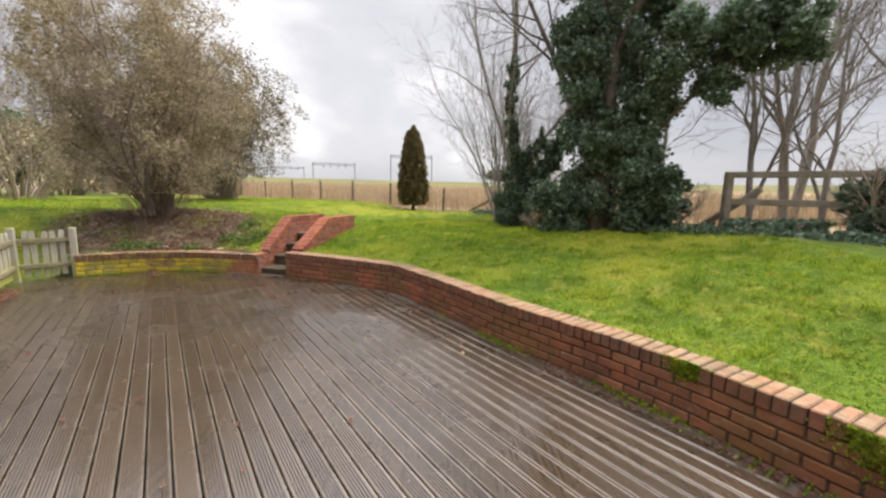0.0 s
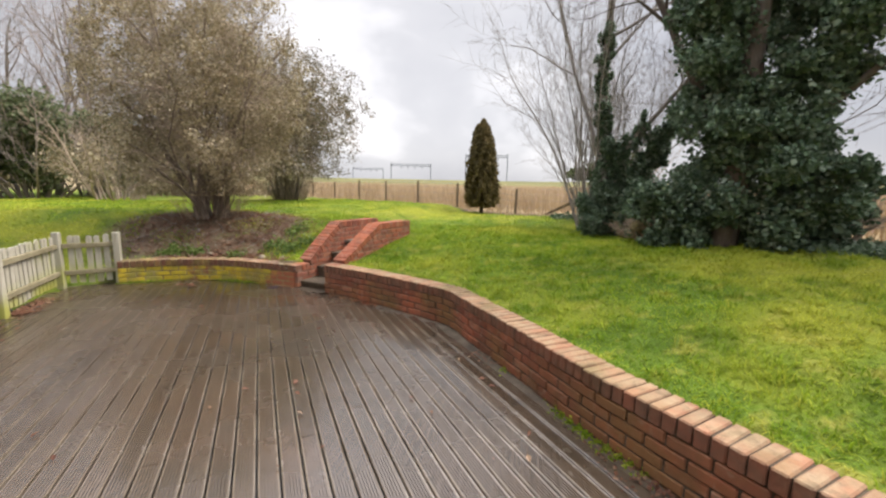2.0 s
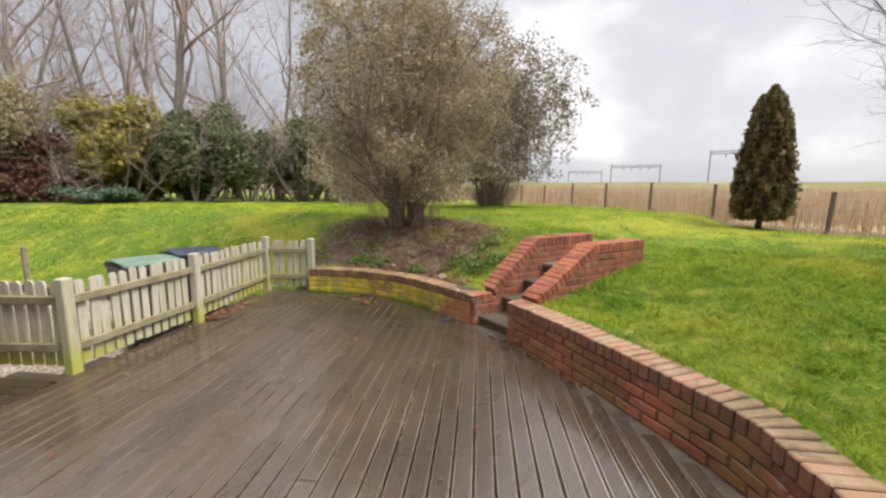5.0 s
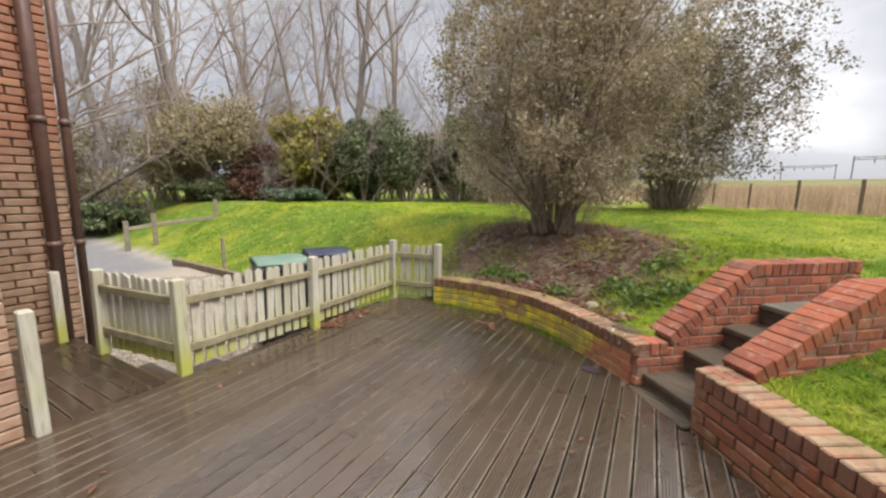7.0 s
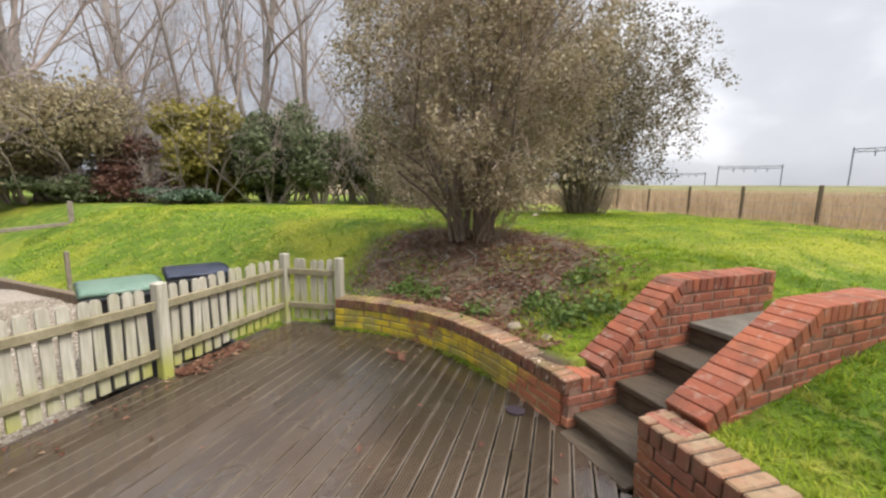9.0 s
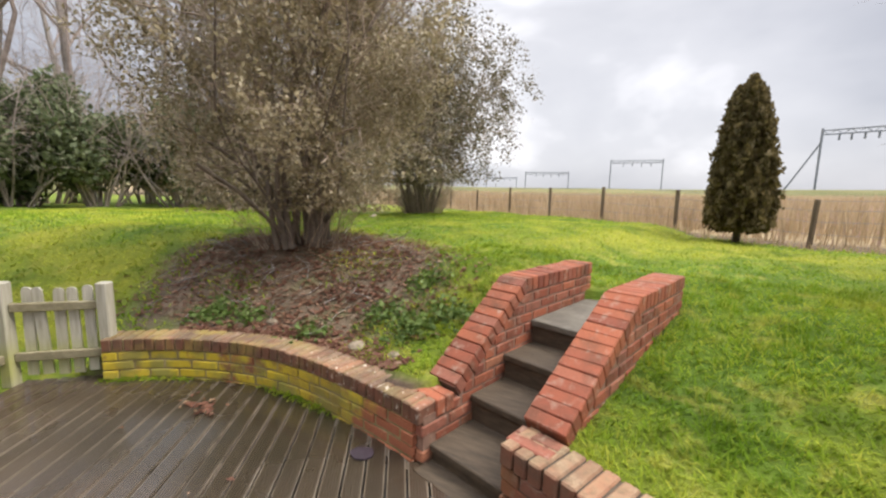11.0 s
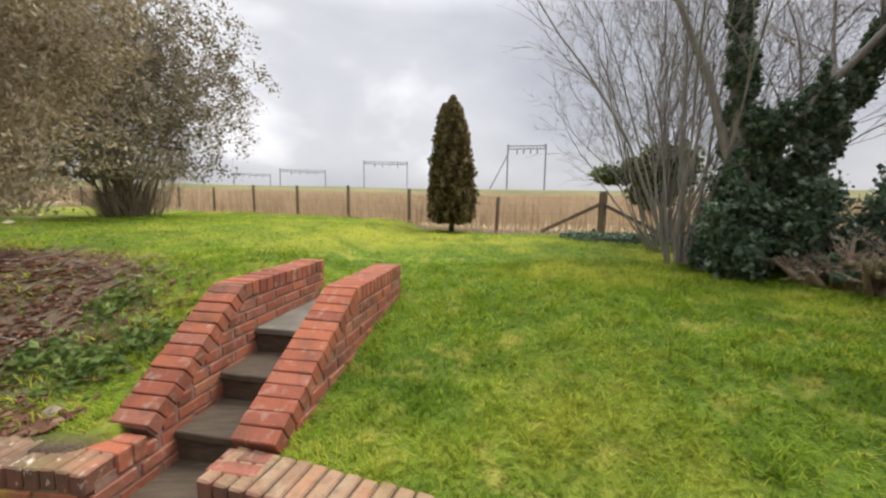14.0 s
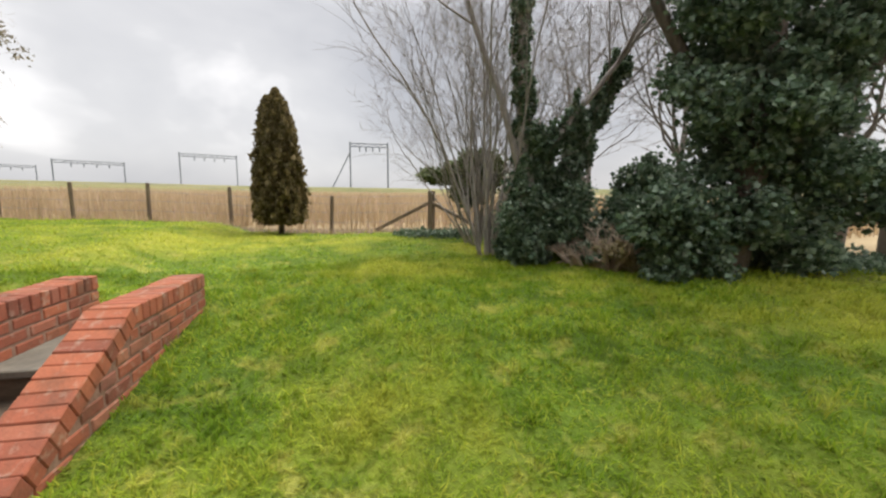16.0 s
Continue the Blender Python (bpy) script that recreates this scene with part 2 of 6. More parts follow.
def paling_material():
    m = Mat("weathered_pale_timber", 0.8, 0, 0.3)
    grain = m.noise(5, 5, 0.6, m.at((9, 9, 0.8)))
    c = m.mix(m.span(grain, 0.3, 0.7), (0.36, 0.335, 0.265), (0.58, 0.55, 0.46))
    c = m.mix(m.span(m.random(), 0, 1, 0, 0.35), c, (0.30, 0.28, 0.19))
    algae = m.span(m.noise(1.4, 4, 0.6), 0.54, 0.72, 0, 0.45)
    c = m.mix(algae, c, (0.33, 0.34, 0.13))
    zed = m.n.new("ShaderNodeSeparateXYZ")
    m.l.new(m.pos, zed.inputs["Vector"])
    damp = m.math("MULTIPLY", m.span(zed.outputs["Z"], 0.36, 0.10), m.span(m.noise(1.1, 3, 0.5, m.at(shift=(2, 9, 0))), 0.38, 0.54))
    c = m.mix(m.math("MULTIPLY", damp, 0.85), c, (0.36, 0.37, 0.05))
    c = m.mix(m.span(m.noise(9, 4, 0.6, m.at((3, 3, 0.6))), 0.6, 0.78, 0, 0.6), c, (0.16, 0.15, 0.09))
    m.color(c)
    m.bump(grain, 0.4, 0.004)
    return m.m


def ground_material():
    m = Mat("ground", 0.95, 0, 0.2)
    big, mid, small = m.noise(0.55, 4), m.noise(3.2, 4, 0.6), m.noise(26, 4, 0.65)
    lawn = m.mix(m.span(mid, 0.34, 0.66), (0.075, 0.135, 0.014), (0.15, 0.225, 0.024))
    lawn = m.mix(m.span(big, 0.46, 0.66, 0, 0.85), lawn, (0.31, 0.31, 0.032))
    lawn = m.mix(m.span(m.noise(1.7, 4, 0.6, m.at(shift=(5, 2, 0))), 0.52, 0.68, 0, 0.7), lawn, (0.07, 0.12, 0.016))
    lawn = m.mix(m.span(m.noise(4.5, 4, 0.65, m.at(shift=(8, 1, 0))), 0.54, 0.68, 0, 0.7), lawn, (0.35, 0.33, 0.07))
    lawn = m.mix(m.span(small, 0.42, 0.7, 0, 0.45), lawn, (0.07, 0.10, 0.016))
    soil = m.mix(m.span(mid, 0.35, 0.65), (0.085, 0.062, 0.046), (0.165, 0.12, 0.088))
    soil = m.mix(m.span(small, 0.5, 0.68, 0, 0.8), soil, (0.25, 0.165, 0.12))
    soil = m.mix(m.span(m.noise(1.1, 4), 0.55, 0.7, 0, 0.75), soil, (0.075, 0.105, 0.025))
    field = m.mix(m.span(m.noise(0.22, 4), 0.35, 0.65), (0.35, 0.27, 0.16), (0.44, 0.35, 0.21))
    field = m.mix(m.span(small, 0.4, 0.7, 0, 0.5), field, (0.26, 0.20, 0.11))
    bank = m.mix(m.span(m.noise(0.08, 4), 0.35, 0.65), (0.115, 0.12, 0.045), (0.19, 0.175, 0.075))
    gravel = m.mix(m.span(m.noise(45, 3), 0.35, 0.65), (0.24, 0.20, 0.16), (0.43, 0.38, 0.31))
    road = m.mix(m.span(small, 0.35, 0.65), (0.15, 0.145, 0.145), (0.23, 0.225, 0.22))
    c = m.mix(m.attr("soil"), lawn, soil)
    c = m.mix(m.attr("field"), c, field)
    c = m.mix(m.attr("bank"), c, bank)
    c = m.mix(m.attr("gravel"), c, gravel)
    c = m.mix(m.attr("road"), c, road)
    m.color(c)
    m.bump(m.math("ADD", small, m.noise(90, 3)), 0.6, 0.03)
    return m.m


def blade_material(name, stops):
    m = Mat(name, 0.85, 0, 0.12)
    c = m.ramp(m.island(), *stops)
    c = m.mix(m.span(m.noise(0.55, 4), 0.49, 0.62, 0, 0.75), c, stops[-1][1])
    c = m.mix(m.span(m.noise(1.7, 4, 0.6, m.at(shift=(5, 2, 0))), 0.50, 0.62, 0, 0.75), c, stops[0][1])
    c = m.mix(m.span(m.noise(4.5, 4, 0.65, m.at(shift=(8, 1, 0))), 0.54, 0.68, 0, 0.6), c, (stops[-1][1][0] * 1.15, stops[-1][1][1] * 1.02, stops[-1][1][2] * 1.6))
    c = m.mix(m.span(m.noise(2.9, 4, 0.65, m.at(shift=(1, 6, 0))), 0.55, 0.68, 0, 0.6), c, (stops[0][1][0] * 0.75, stops[0][1][1] * 0.85, stops[0][1][2]))
    m.color(c)
    m.thin(c, 0.45)
    return m.m


M_DECK = deck_material("wet_grooved_decking", BOARD_TURN, 0.61)
M_SIDE = deck_material("wet_side_decking", BOARD_TURN + math.pi / 2, 0.6)
M_BRICK = brick_material("red_brick_mossy", True)
M_PARAPET = brick_material("red_brick", False)
M_HOUSE = brick_material("faded_house_brick", False, 0.5)
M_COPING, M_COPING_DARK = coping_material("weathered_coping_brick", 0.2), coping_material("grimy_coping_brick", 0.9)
M_MORTAR = plain("mortar", (0.20, 0.135, 0.10), (0.33, 0.25, 0.19), 0.95, 9, 0.6)
M_MORTAR_DARK = plain("dirty_mortar", (0.050, 0.036, 0.024), (0.125, 0.095, 0.062), 0.95, 9, 0.6)
M_MORTAR_LICHEN = plain("lichened_mortar", (0.17, 0.13, 0.055), (0.38, 0.31, 0.15), 0.95, 6, 0.6)
M_FOOTING = plain("dirty_concrete_footing", (0.075, 0.058, 0.04), (0.18, 0.145, 0.10), 0.9, 6, 0.6)
M_MORTAR_RED = plain("reddish_mortar", (0.17, 0.088, 0.060), (0.32, 0.20, 0.14), 0.95, 9, 0.6)
M_PALING = paling_material()
M_PALING_RAIL = plain("brown_green_rail", (0.17, 0.145, 0.075), (0.34, 0.30, 0.19), 0.85, 5, 0.4)
M_STEP = plain("dark_step_timber", (0.045, 0.032, 0.019), (0.11, 0.08, 0.048), 0.75, 6, 0.5, stretch=(1, 6, 6), turn=0.25)
M_DULL_GREY = plain("dull_grey", (0.10, 0.088, 0.066), (0.19, 0.17, 0.13), 0.8, 5, 0.3)
M_POST = plain("fence_post_timber", (0.11, 0.078, 0.050), (0.22, 0.165, 0.11), 0.85, 6, 0.5, stretch=(4, 4, 0.5))
M_RAIL = plain("grey_rail_timber", (0.17, 0.14, 0.10), (0.30, 0.26, 0.20), 0.85, 5, 0.5)
M_PIPE = plain("brown_pipe", (0.10, 0.055, 0.042), (0.16, 0.09, 0.07), 0.45, 5, 0.1)
M_BARK = plain("brown_bark", (0.085, 0.066, 0.050), (0.17, 0.14, 0.11), 0.9, 12, 0.8, stretch=(2, 2, 0.5), depth=0.02)
M_PALEBARK = plain("grey_bark", (0.21, 0.185, 0.165), (0.38, 0.345, 0.31), 0.9, 12, 0.7, stretch=(2, 2, 0.5), depth=0.02)
M_STEM = plain("shrub_bark", (0.13, 0.10, 0.078), (0.26, 0.21, 0.165), 0.9, 10, 0.7, stretch=(2, 2, 0.5), depth=0.015)
M_TWIG = plain("twig_bark", (0.28, 0.21, 0.155), (0.47, 0.38, 0.29), 0.9, 6, 0.2)
M_DARK_TWIG = plain("far_twig_bark", (0.24, 0.195, 0.17), (0.42, 0.35, 0.31), 0.9, 3, 0.2)
M_LEAF_OLIVE = foliage("olive_leaf", (0.205, 0.168, 0.092), (0.44, 0.365, 0.22), (0.73, 0.65, 0.49))
M_LEAF_IVY = foliage("ivy_leaf", (0.060, 0.10, 0.060), (0.16, 0.235, 0.14), (0.36, 0.44, 0.33), 0.32)
M_LEAF_GREY = foliage("grey_green_leaf", (0.12, 0.105, 0.062), (0.23, 0.20, 0.13), (0.40, 0.36, 0.28))
M_LEAF_CYP = foliage("cypress_spray", (0.085, 0.068, 0.026), (0.185, 0.145, 0.06), (0.29, 0.225, 0.105), 0.8)
M_LEAF_YEL = foliage("yellow_leaf", (0.19, 0.17, 0.035), (0.36, 0.31, 0.07), (0.48, 0.42, 0.14))
M_LEAF_GRN = foliage("evergreen_leaf", (0.065, 0.088, 0.036), (0.17, 0.205, 0.095), (0.29, 0.32, 0.19))
M_LEAF_TAN = foliage("tan_leaf", (0.26, 0.215, 0.12), (0.43, 0.37, 0.22), (0.56, 0.50, 0.33))
M_LEAF_RED = foliage("russet_leaf", (0.12, 0.06, 0.045), (0.20, 0.10, 0.075), (0.26, 0.15, 0.1))
M_LEAF_WEED = foliage("weed_leaf", (0.075, 0.125, 0.025), (0.155, 0.23, 0.05), (0.27, 0.35, 0.11))
M_LITTER = foliage("fallen_leaf", (0.13, 0.055, 0.035), (0.26, 0.125, 0.075), (0.42, 0.30, 0.19), 0.6)
M_GRASS = blade_material("grass_blade", ((0.0, (0.128, 0.225, 0.015)), (0.6, (0.268, 0.38, 0.026)), (1.0, (0.44, 0.455, 0.062))))
M_STALK = blade_material("dry_stalk", ((0.0, (0.34, 0.25, 0.145)), (0.6, (0.45, 0.345, 0.21)), (1.0, (0.50, 0.39, 0.25))))
# steel tone paled to carry the haze over the distant portals
M_STEEL = plain("hazed_grey_steel", (0.17, 0.19, 0.22), (0.24, 0.26, 0.29), 0.6, 1, 0.0, 0.2)
M_BIN = plain("black_bin_plastic", (0.018, 0.02, 0.022), (0.035, 0.037, 0.04), 0.45, 5, 0.1)
# both lid colours are lightened to hold the sheen of the sky
M_LID_GREEN = plain("green_lid_with_sheen", (0.26, 0.42, 0.31), (0.40, 0.55, 0.44), 0.4, 5, 0.1)
M_LID_BLUE = plain("dark_blue_lid_with_sheen", (0.045, 0.055, 0.10), (0.14, 0.16, 0.22), 0.35, 5, 0.1)
M_GROUND = ground_material()
M_SCRAP = plain("dark_purple_scrap", (0.035, 0.026, 0.034), (0.065, 0.046, 0.058), 0.5, 9, 0.3)
M_CABLE = plain("black_cable", (0.012, 0.012, 0.013), (0.03, 0.03, 0.032), 0.6, 5, 0.0)


# ---- mesh helpers ----
def part(name, bm, material, parent=None, label=""):
    """Links a bmesh as one mesh object, under a thing or a part."""
    me = bpy.data.meshes.new(name)
    bm.to_mesh(me)
    bm.free()
    return link(name, me, material, parent, label)


def link(name, me, material, parent=None, label=""):
    if material and not me.materials:
        me.materials.append(material)
    ob = new(name, me)
    if parent:
        ob.parent = parent
    if label:
        ob["label"] = label
    return ob


def mesh_of(name, verts, faces, smooth=False):
    """A mesh from arrays; faces all have the same number of corners."""
    verts, faces = np.asarray(verts, dtype=np.float32), np.asarray(faces, dtype=np.int32)
    me = bpy.data.meshes.new(name)
    k = faces.shape[1]
    me.vertices.add(len(verts))
    me.vertices.foreach_set("co", verts.ravel())
    me.loops.add(faces.size)
    me.loops.foreach_set("vertex_index", faces.ravel())
    me.polygons.add(len(faces))
    me.polygons.foreach_set("loop_start", np.arange(0, faces.size, k, dtype=np.int32))
    me.polygons.foreach_set("use_smooth", np.full(len(faces), smooth))
    me.update(calc_edges=True)
    return me


def empty(name, m, label, category, group="", kind=""):
    ob = new(name)
    ob.matrix_basis = m
    return tagged(ob, label, category, group, kind)


def box(sx, sy, sz, at=(0, 0, 0), bevel=0.0, m=None):
    """A bevelled box with the middle of its base at the place given."""
    bm = bmesh.new()
    bmesh.ops.create_cube(bm, size=1, matrix=Matrix.Translation((at[0], at[1], at[2] + sz / 2)) @ Matrix.Diagonal((sx, sy, sz, 1)))
    if bevel:
        bmesh.ops.bevel(bm, geom=bm.edges[:], offset=bevel, segments=1, affect="EDGES")
    if m is not None:
        bm.transform(m)
    return bm


def beam(a, b, w, h, bevel=0.006):
    """A bevelled bar from a to b, w wide and h high."""
    a, b = Vector(a), Vector(b)
    along = (b - a).normalized()
    side = along.cross(Vector((0, 0, 1))).normalized() if abs(along.z) < 0.99 else Vector((1, 0, 0))
    up = side.cross(along)
    m = Matrix((side, along, up)).transposed().to_4x4()
    m.translation = (a + b) / 2
    return box(w, (b - a).length, h, (0, 0, -h / 2), bevel, m)


def tube(points, radius, sides=10):
    """A round pipe along points."""
    bm = bmesh.new()
    pts = [Vector(p) for p in points]
    rings = []
    for i, p in enumerate(pts):
        d = (pts[min(i + 1, len(pts) - 1)] - pts[max(i - 1, 0)]).normalized()
        ref = Vector((1, 0, 0)) if abs(d.x) < 0.8 else Vector((0, 1, 0))
        a = d.cross(ref).normalized()
        b = d.cross(a)
        rings.append([bm.verts.new(p + radius * (math.cos(2 * math.pi * k / sides) * a + math.sin(2 * math.pi * k / sides) * b)) for k in range(sides)])
    for r, q in zip(rings, rings[1:]):
        for k in range(sides):
            bm.faces.new((r[k], r[(k + 1) % sides], q[(k + 1) % sides], q[k])).smooth = True
    bm.faces.new(rings[0]), bm.faces.new(rings[-1][::-1])
    bmesh.ops.recalc_face_normals(bm, faces=bm.faces)
    return bm


def spline(points, step):
    """Points at even steps along a smooth line through the given ones."""
    p = np.array([points[0], *points, points[-1]], dtype=float)
    p[0], p[-1] = 2 * p[1] - p[2], 2 * p[-2] - p[-3]
    fine = []
    for i in range(1, len(p) - 2):
        for u in np.linspace(0, 1, 30, endpoint=False):
            a, b, c, d = p[i - 1:i + 3]
            fine.append(0.5 * (2 * b + (c - a) * u + (2 * a - 5 * b + 4 * c - d) * u * u + (3 * b - a - 3 * c + d) * u ** 3))
    fine = np.array([*fine, p[-2]])
    s = np.concatenate([[0], np.cumsum(np.linalg.norm(np.diff(fine, axis=0), axis=1))])
    n = max(2, int(round(s[-1] / step)) + 1)
    t = np.linspace(0, s[-1], n)
    return np.stack([np.interp(t, s, fine[:, 0]), np.interp(t, s, fine[:, 1])], axis=1)


# ---- plan ----
D = np.array((-0.56, 0.8285))              # along the house front
BOARD_D = np.array((-math.sin(BOARD_TURN), math.cos(BOARD_TURN)))   # along the boards, and across them
BOARD_N = np.array((math.cos(BOARD_TURN), math.sin(BOARD_TURN)))
N = np.array((0.8285, 0.56))               # from the house towards the garden
U, W = np.array((0.25, 0.9682)), np.array((0.9682, -0.25))   # up the steps, and across them
STAIR = np.array((-2.88, 7.51))
STAIR_W, STAIR_LOW = 0.54, -1.0
WALL_R, WALL_L = 0.41, 0.34                # wall heights
POST_A, POST_B, POST_C, POST_D, POST_E = np.array((-5.86, 6.14)), np.array((-6.33, 5.68)), np.array((-5.47, 4.50)), np.array((-4.79, 3.40)), np.array((-5.60, 2.68))
HOUSE = np.array((-4.204, 2.675))            # the near corner of the house
FAR = np.array((-6.33, 2.33))              # the far corner of the house


def on_stair(s, w):
    return STAIR + s * U + w * W


RIGHT_WALL = spline([tuple(on_stair(STAIR_LOW, STAIR_W)), (-2.10, 6.21), (-1.55, 5.96), (-0.95, 5.65), (-0.68, 5.49), (-0.53, 5.34), (-0.37, 5.10), (0.10, 4.44), (0.52, 3.81), (0.82, 3.41), (1.06, 3.12), (1.33, 2.78), (1.59, 2.40), (1.80, 2.04), (2.10, 1.50), (2.65, 0.45), (3.10, -0.8), (3.40, -2.4)], 0.075)
LEFT_WALL = spline([(-5.80, 6.06), (-5.52, 6.30), (-5.17, 6.49), (-4.85, 6.61), (-4.48, 6.68), (-4.10, 6.68), (-3.73, 6.64), (-3.45, 6.60), tuple(on_stair(STAIR_LOW, 0))], 0.075)
CHAIN = np.concatenate([LEFT_WALL, RIGHT_WALL])
BACK = np.array((-0.1, -3.4))
DECK = np.concatenate([LEFT_WALL, RIGHT_WALL, [BACK, HOUSE - 6.9 * D, HOUSE, POST_D - 0.05 * N, POST_C - 0.05 * N, POST_B, POST_A]])
SIDE = np.array([HOUSE, POST_D, POST_E, POST_E - 0.75 * N, HOUSE - 2.1 * N])


def inside(poly, x, y):
    """Which of the points lie in the polygon."""
    x, y = np.asarray(x, dtype=float), np.asarray(y, dtype=float)
    hit = np.zeros(x.shape, bool)
    for (ax, ay), (bx, by) in zip(poly, np.roll(poly, -1, axis=0)):
        if ay != by:
            hit ^= ((ay > y) != (by > y)) & (x < (bx - ax) * (y - ay) / (by - ay) + ax)
    return hit


def ease(a, b, v):
    t = np.clip((np.asarray(v, dtype=float) - a) / (b - a), 0, 1)
    return t * t * (3 - 2 * t)


def wall_distance(x, y):
    best = np.full(np.shape(x), 1e9)
    for px, py in CHAIN[::2]:
        best = np.minimum(best, (x - px) ** 2 + (y - py) ** 2)
    return np.sqrt(best)


FENCE = [(-20.6, 24.6), (-6.33, 16.45), (-4.80, 15.35), (-3.38, 14.60), (-1.90, 13.95), (-0.02, 13.24), (1.97, 12.55)]


def fence_side(x, y):
    """Metres beyond the field fence."""
    line = np.array(FENCE)
    across = np.interp(x, line[:, 0], line[:, 1])
    right = np.interp(y, (-4, 3.6, 5.4, 6.5, 10.0, 12.5), (8.5, 7.5, 6.3, 4.75, 3.6, 2.2))
    return np.where(x < 2.2, (y - across) * 0.83, np.maximum((y - 12.4) * 0.7, x - right))


def height(x, y):
    """The lie of the land."""
    x, y = np.asarray(x, dtype=float), np.asarray(y, dtype=float)
    d = wall_distance(x, y)
    lump = (0.03 * np.sin(1.7 * x + 0.6 * y) * np.sin(1.3 * y - 0.4 * x) + 0.013 * np.sin(5.3 * x + 2.1 * y) * np.sin(4.7 * y - 2.9 * x)) * ease(0.3, 1.5, d)
    lawn = 0.375 + 0.33 * ease(0, 2.3, d) + 0.13 * ease(1.8, 5.5, d) + lump + 0.09 * ease(1.0, 4.0, x) * ease(0.3, 2, d)
    bed = 0.30 + 0.60 * ease(0.15, 2.0, d) + 0.15 * ease(2, 6, d) + lump
    high = lawn + (bed - lawn) * ease(-2.9, -3.9, x - 0.25 * (y - 7.5))
    d2 = (x + 6.6) * -0.46 + (y - 5.3) * 0.886
    low = -0.33 + 1.28 * ease(-0.1, 3.4, d2) + lump
    v = (x - POST_A[0]) * 0.83 + (y - POST_A[1]) * 0.56
    z = low + (high - low) * ease(-0.75, 0.25, v)
    f = fence_side(x, y)
    far = np.hypot(x + 1.7, y - 4.9)
    fz = 0.86 + 0.024 * np.clip(far - 12, 0, 72) + 1.25 * ease(66, 84, far) + 0.012 * np.clip(far - 84, 0, 120)
    z = z + (fz - z) * ease(-0.3, 1.2, f)
    pit = inside(DECK, x, y) | inside(SIDE, x, y)
    s, w = (x - STAIR[0]) * U[0] + (y - STAIR[1]) * U[1], (x - STAIR[0]) * W[0] + (y - STAIR[1]) * W[1]
    pit |= (w > -0.12) & (w < STAIR_W + 0.12) & (s < 1.0) & (s > -1.2)
    pit |= (d < 0.10)
    return np.where(pit, -0.34, z)


def ground_z(x, y):
    return float(height(np.array([x]), np.array([y]))[0])


def axis(lo, hi, step, far):
    """Even steps in the middle, growing outwards."""
    mid = np.arange(lo, hi + step / 2, step)
    out, s = [], step
    p = 0.0
    while p < far:
        s *= 1.16
        p += s
        out.append(p)
    out = np.array(out)
    return np.concatenate([lo - out[::-1], mid, hi + out])


def build_ground():
    xs, ys = axis(-9.0, 5.6, 0.1, 900), axis(-3.0, 15.0, 0.1, 900)
    gx, gy = np.meshgrid(xs, ys)
    x, y = gx.ravel(), gy.ravel()
    z = height(x, y)
    nx, ny = len(xs), len(ys)
    i = (np.arange(ny - 1)[:, None] * nx + np.arange(nx - 1)[None, :]).ravel()
    me = mesh_of("ground", np.stack([x, y, z], axis=1), np.stack([i, i + 1, i + nx + 1, i + nx], axis=1), True)
    ripple = np.sin(2.3 * x + 1.1 * y) * 0.25 + np.sin(3.1 * y - 1.7 * x) * 0.2
    f = fence_side(x, y)
    far = np.hypot(x + 1.7, y - 4.9)
    d = wall_distance(x, y)
    bed_d = np.hypot((x + 5.6) / 1.5, (y - 7.75) / 1.15) + 0.3 * ripple
    soil = np.maximum(ease(1.45, 1.0, bed_d) * 0.95, ease(-0.55, 0.0, f + 0.5 * ripple) * 0.95)
    soil = np.maximum(soil, ease(0.28, 0.12, d + 0.1 * ripple) * (x < -2.9))
    right = ease(-1.9, -0.7, f + 0.6 * ripple) * (x > 1.0) * (y < 12)
    soil = np.maximum(soil, right)
    d2 = (x + 6.6) * -0.46 + (y - 5.3) * 0.886
    v = (x - POST_A[0]) * 0.83 + (y - POST_A[1]) * 0.56
    outside = ease(0.2, -0.3, v) * ~inside(DECK, x, y)
    gravel = ease(0.15, -0.1, d2 + 0.15 * ripple) * outside
    road = ease(0.0, -0.5, d2 + 0.1 * ripple) * ease(-10.6, -11.6, x + ripple)
    for name, values in (("soil", soil), ("field", ease(0.3, 0.9, f) * (far < 70)), ("bank", ease(64, 70, far)), ("gravel", gravel), ("road", road)):
        me.attributes.new(name, "FLOAT", "POINT").data.foreach_set("value", np.asarray(values, dtype=np.float32))
    return tagged(link("ground", me, M_GROUND), "rough green lawn rising from the terrace, with soil beds and a dry field beyond", "ground", kind="structure")


build_ground()


# ---- deck ----
def board_mesh(name, length, width, thick=0.028, ridges=6):
    """A grooved deck board along +y from the origin, its top at z = 0."""
    xs, zs = [-width / 2], [-0.005]
    pitch = (width - 0.012) / ridges
    for k in range(ridges):
        x = -width / 2 + 0.006 + k * pitch
        xs += [x, x + pitch * 0.62, x + pitch * 0.68, x + pitch * 0.94]
        zs += [0, 0, -0.006, -0.006]
    xs.append(width / 2), zs.append(-0.004)
    prof = [*zip(xs, zs), (width / 2, -thick), (-width / 2, -thick)]
    n = len(prof)
    verts = [(x, 0, z) for x, z in prof] + [(x, length, z) for x, z in prof]
    me = bpy.data.meshes.new(name)
    me.from_pydata(verts, [], [(i, (i + 1) % n, n + (i + 1) % n, n + i) for i in range(n)] + [tuple(range(n))[::-1], tuple(range(n, 2 * n))])
    return me


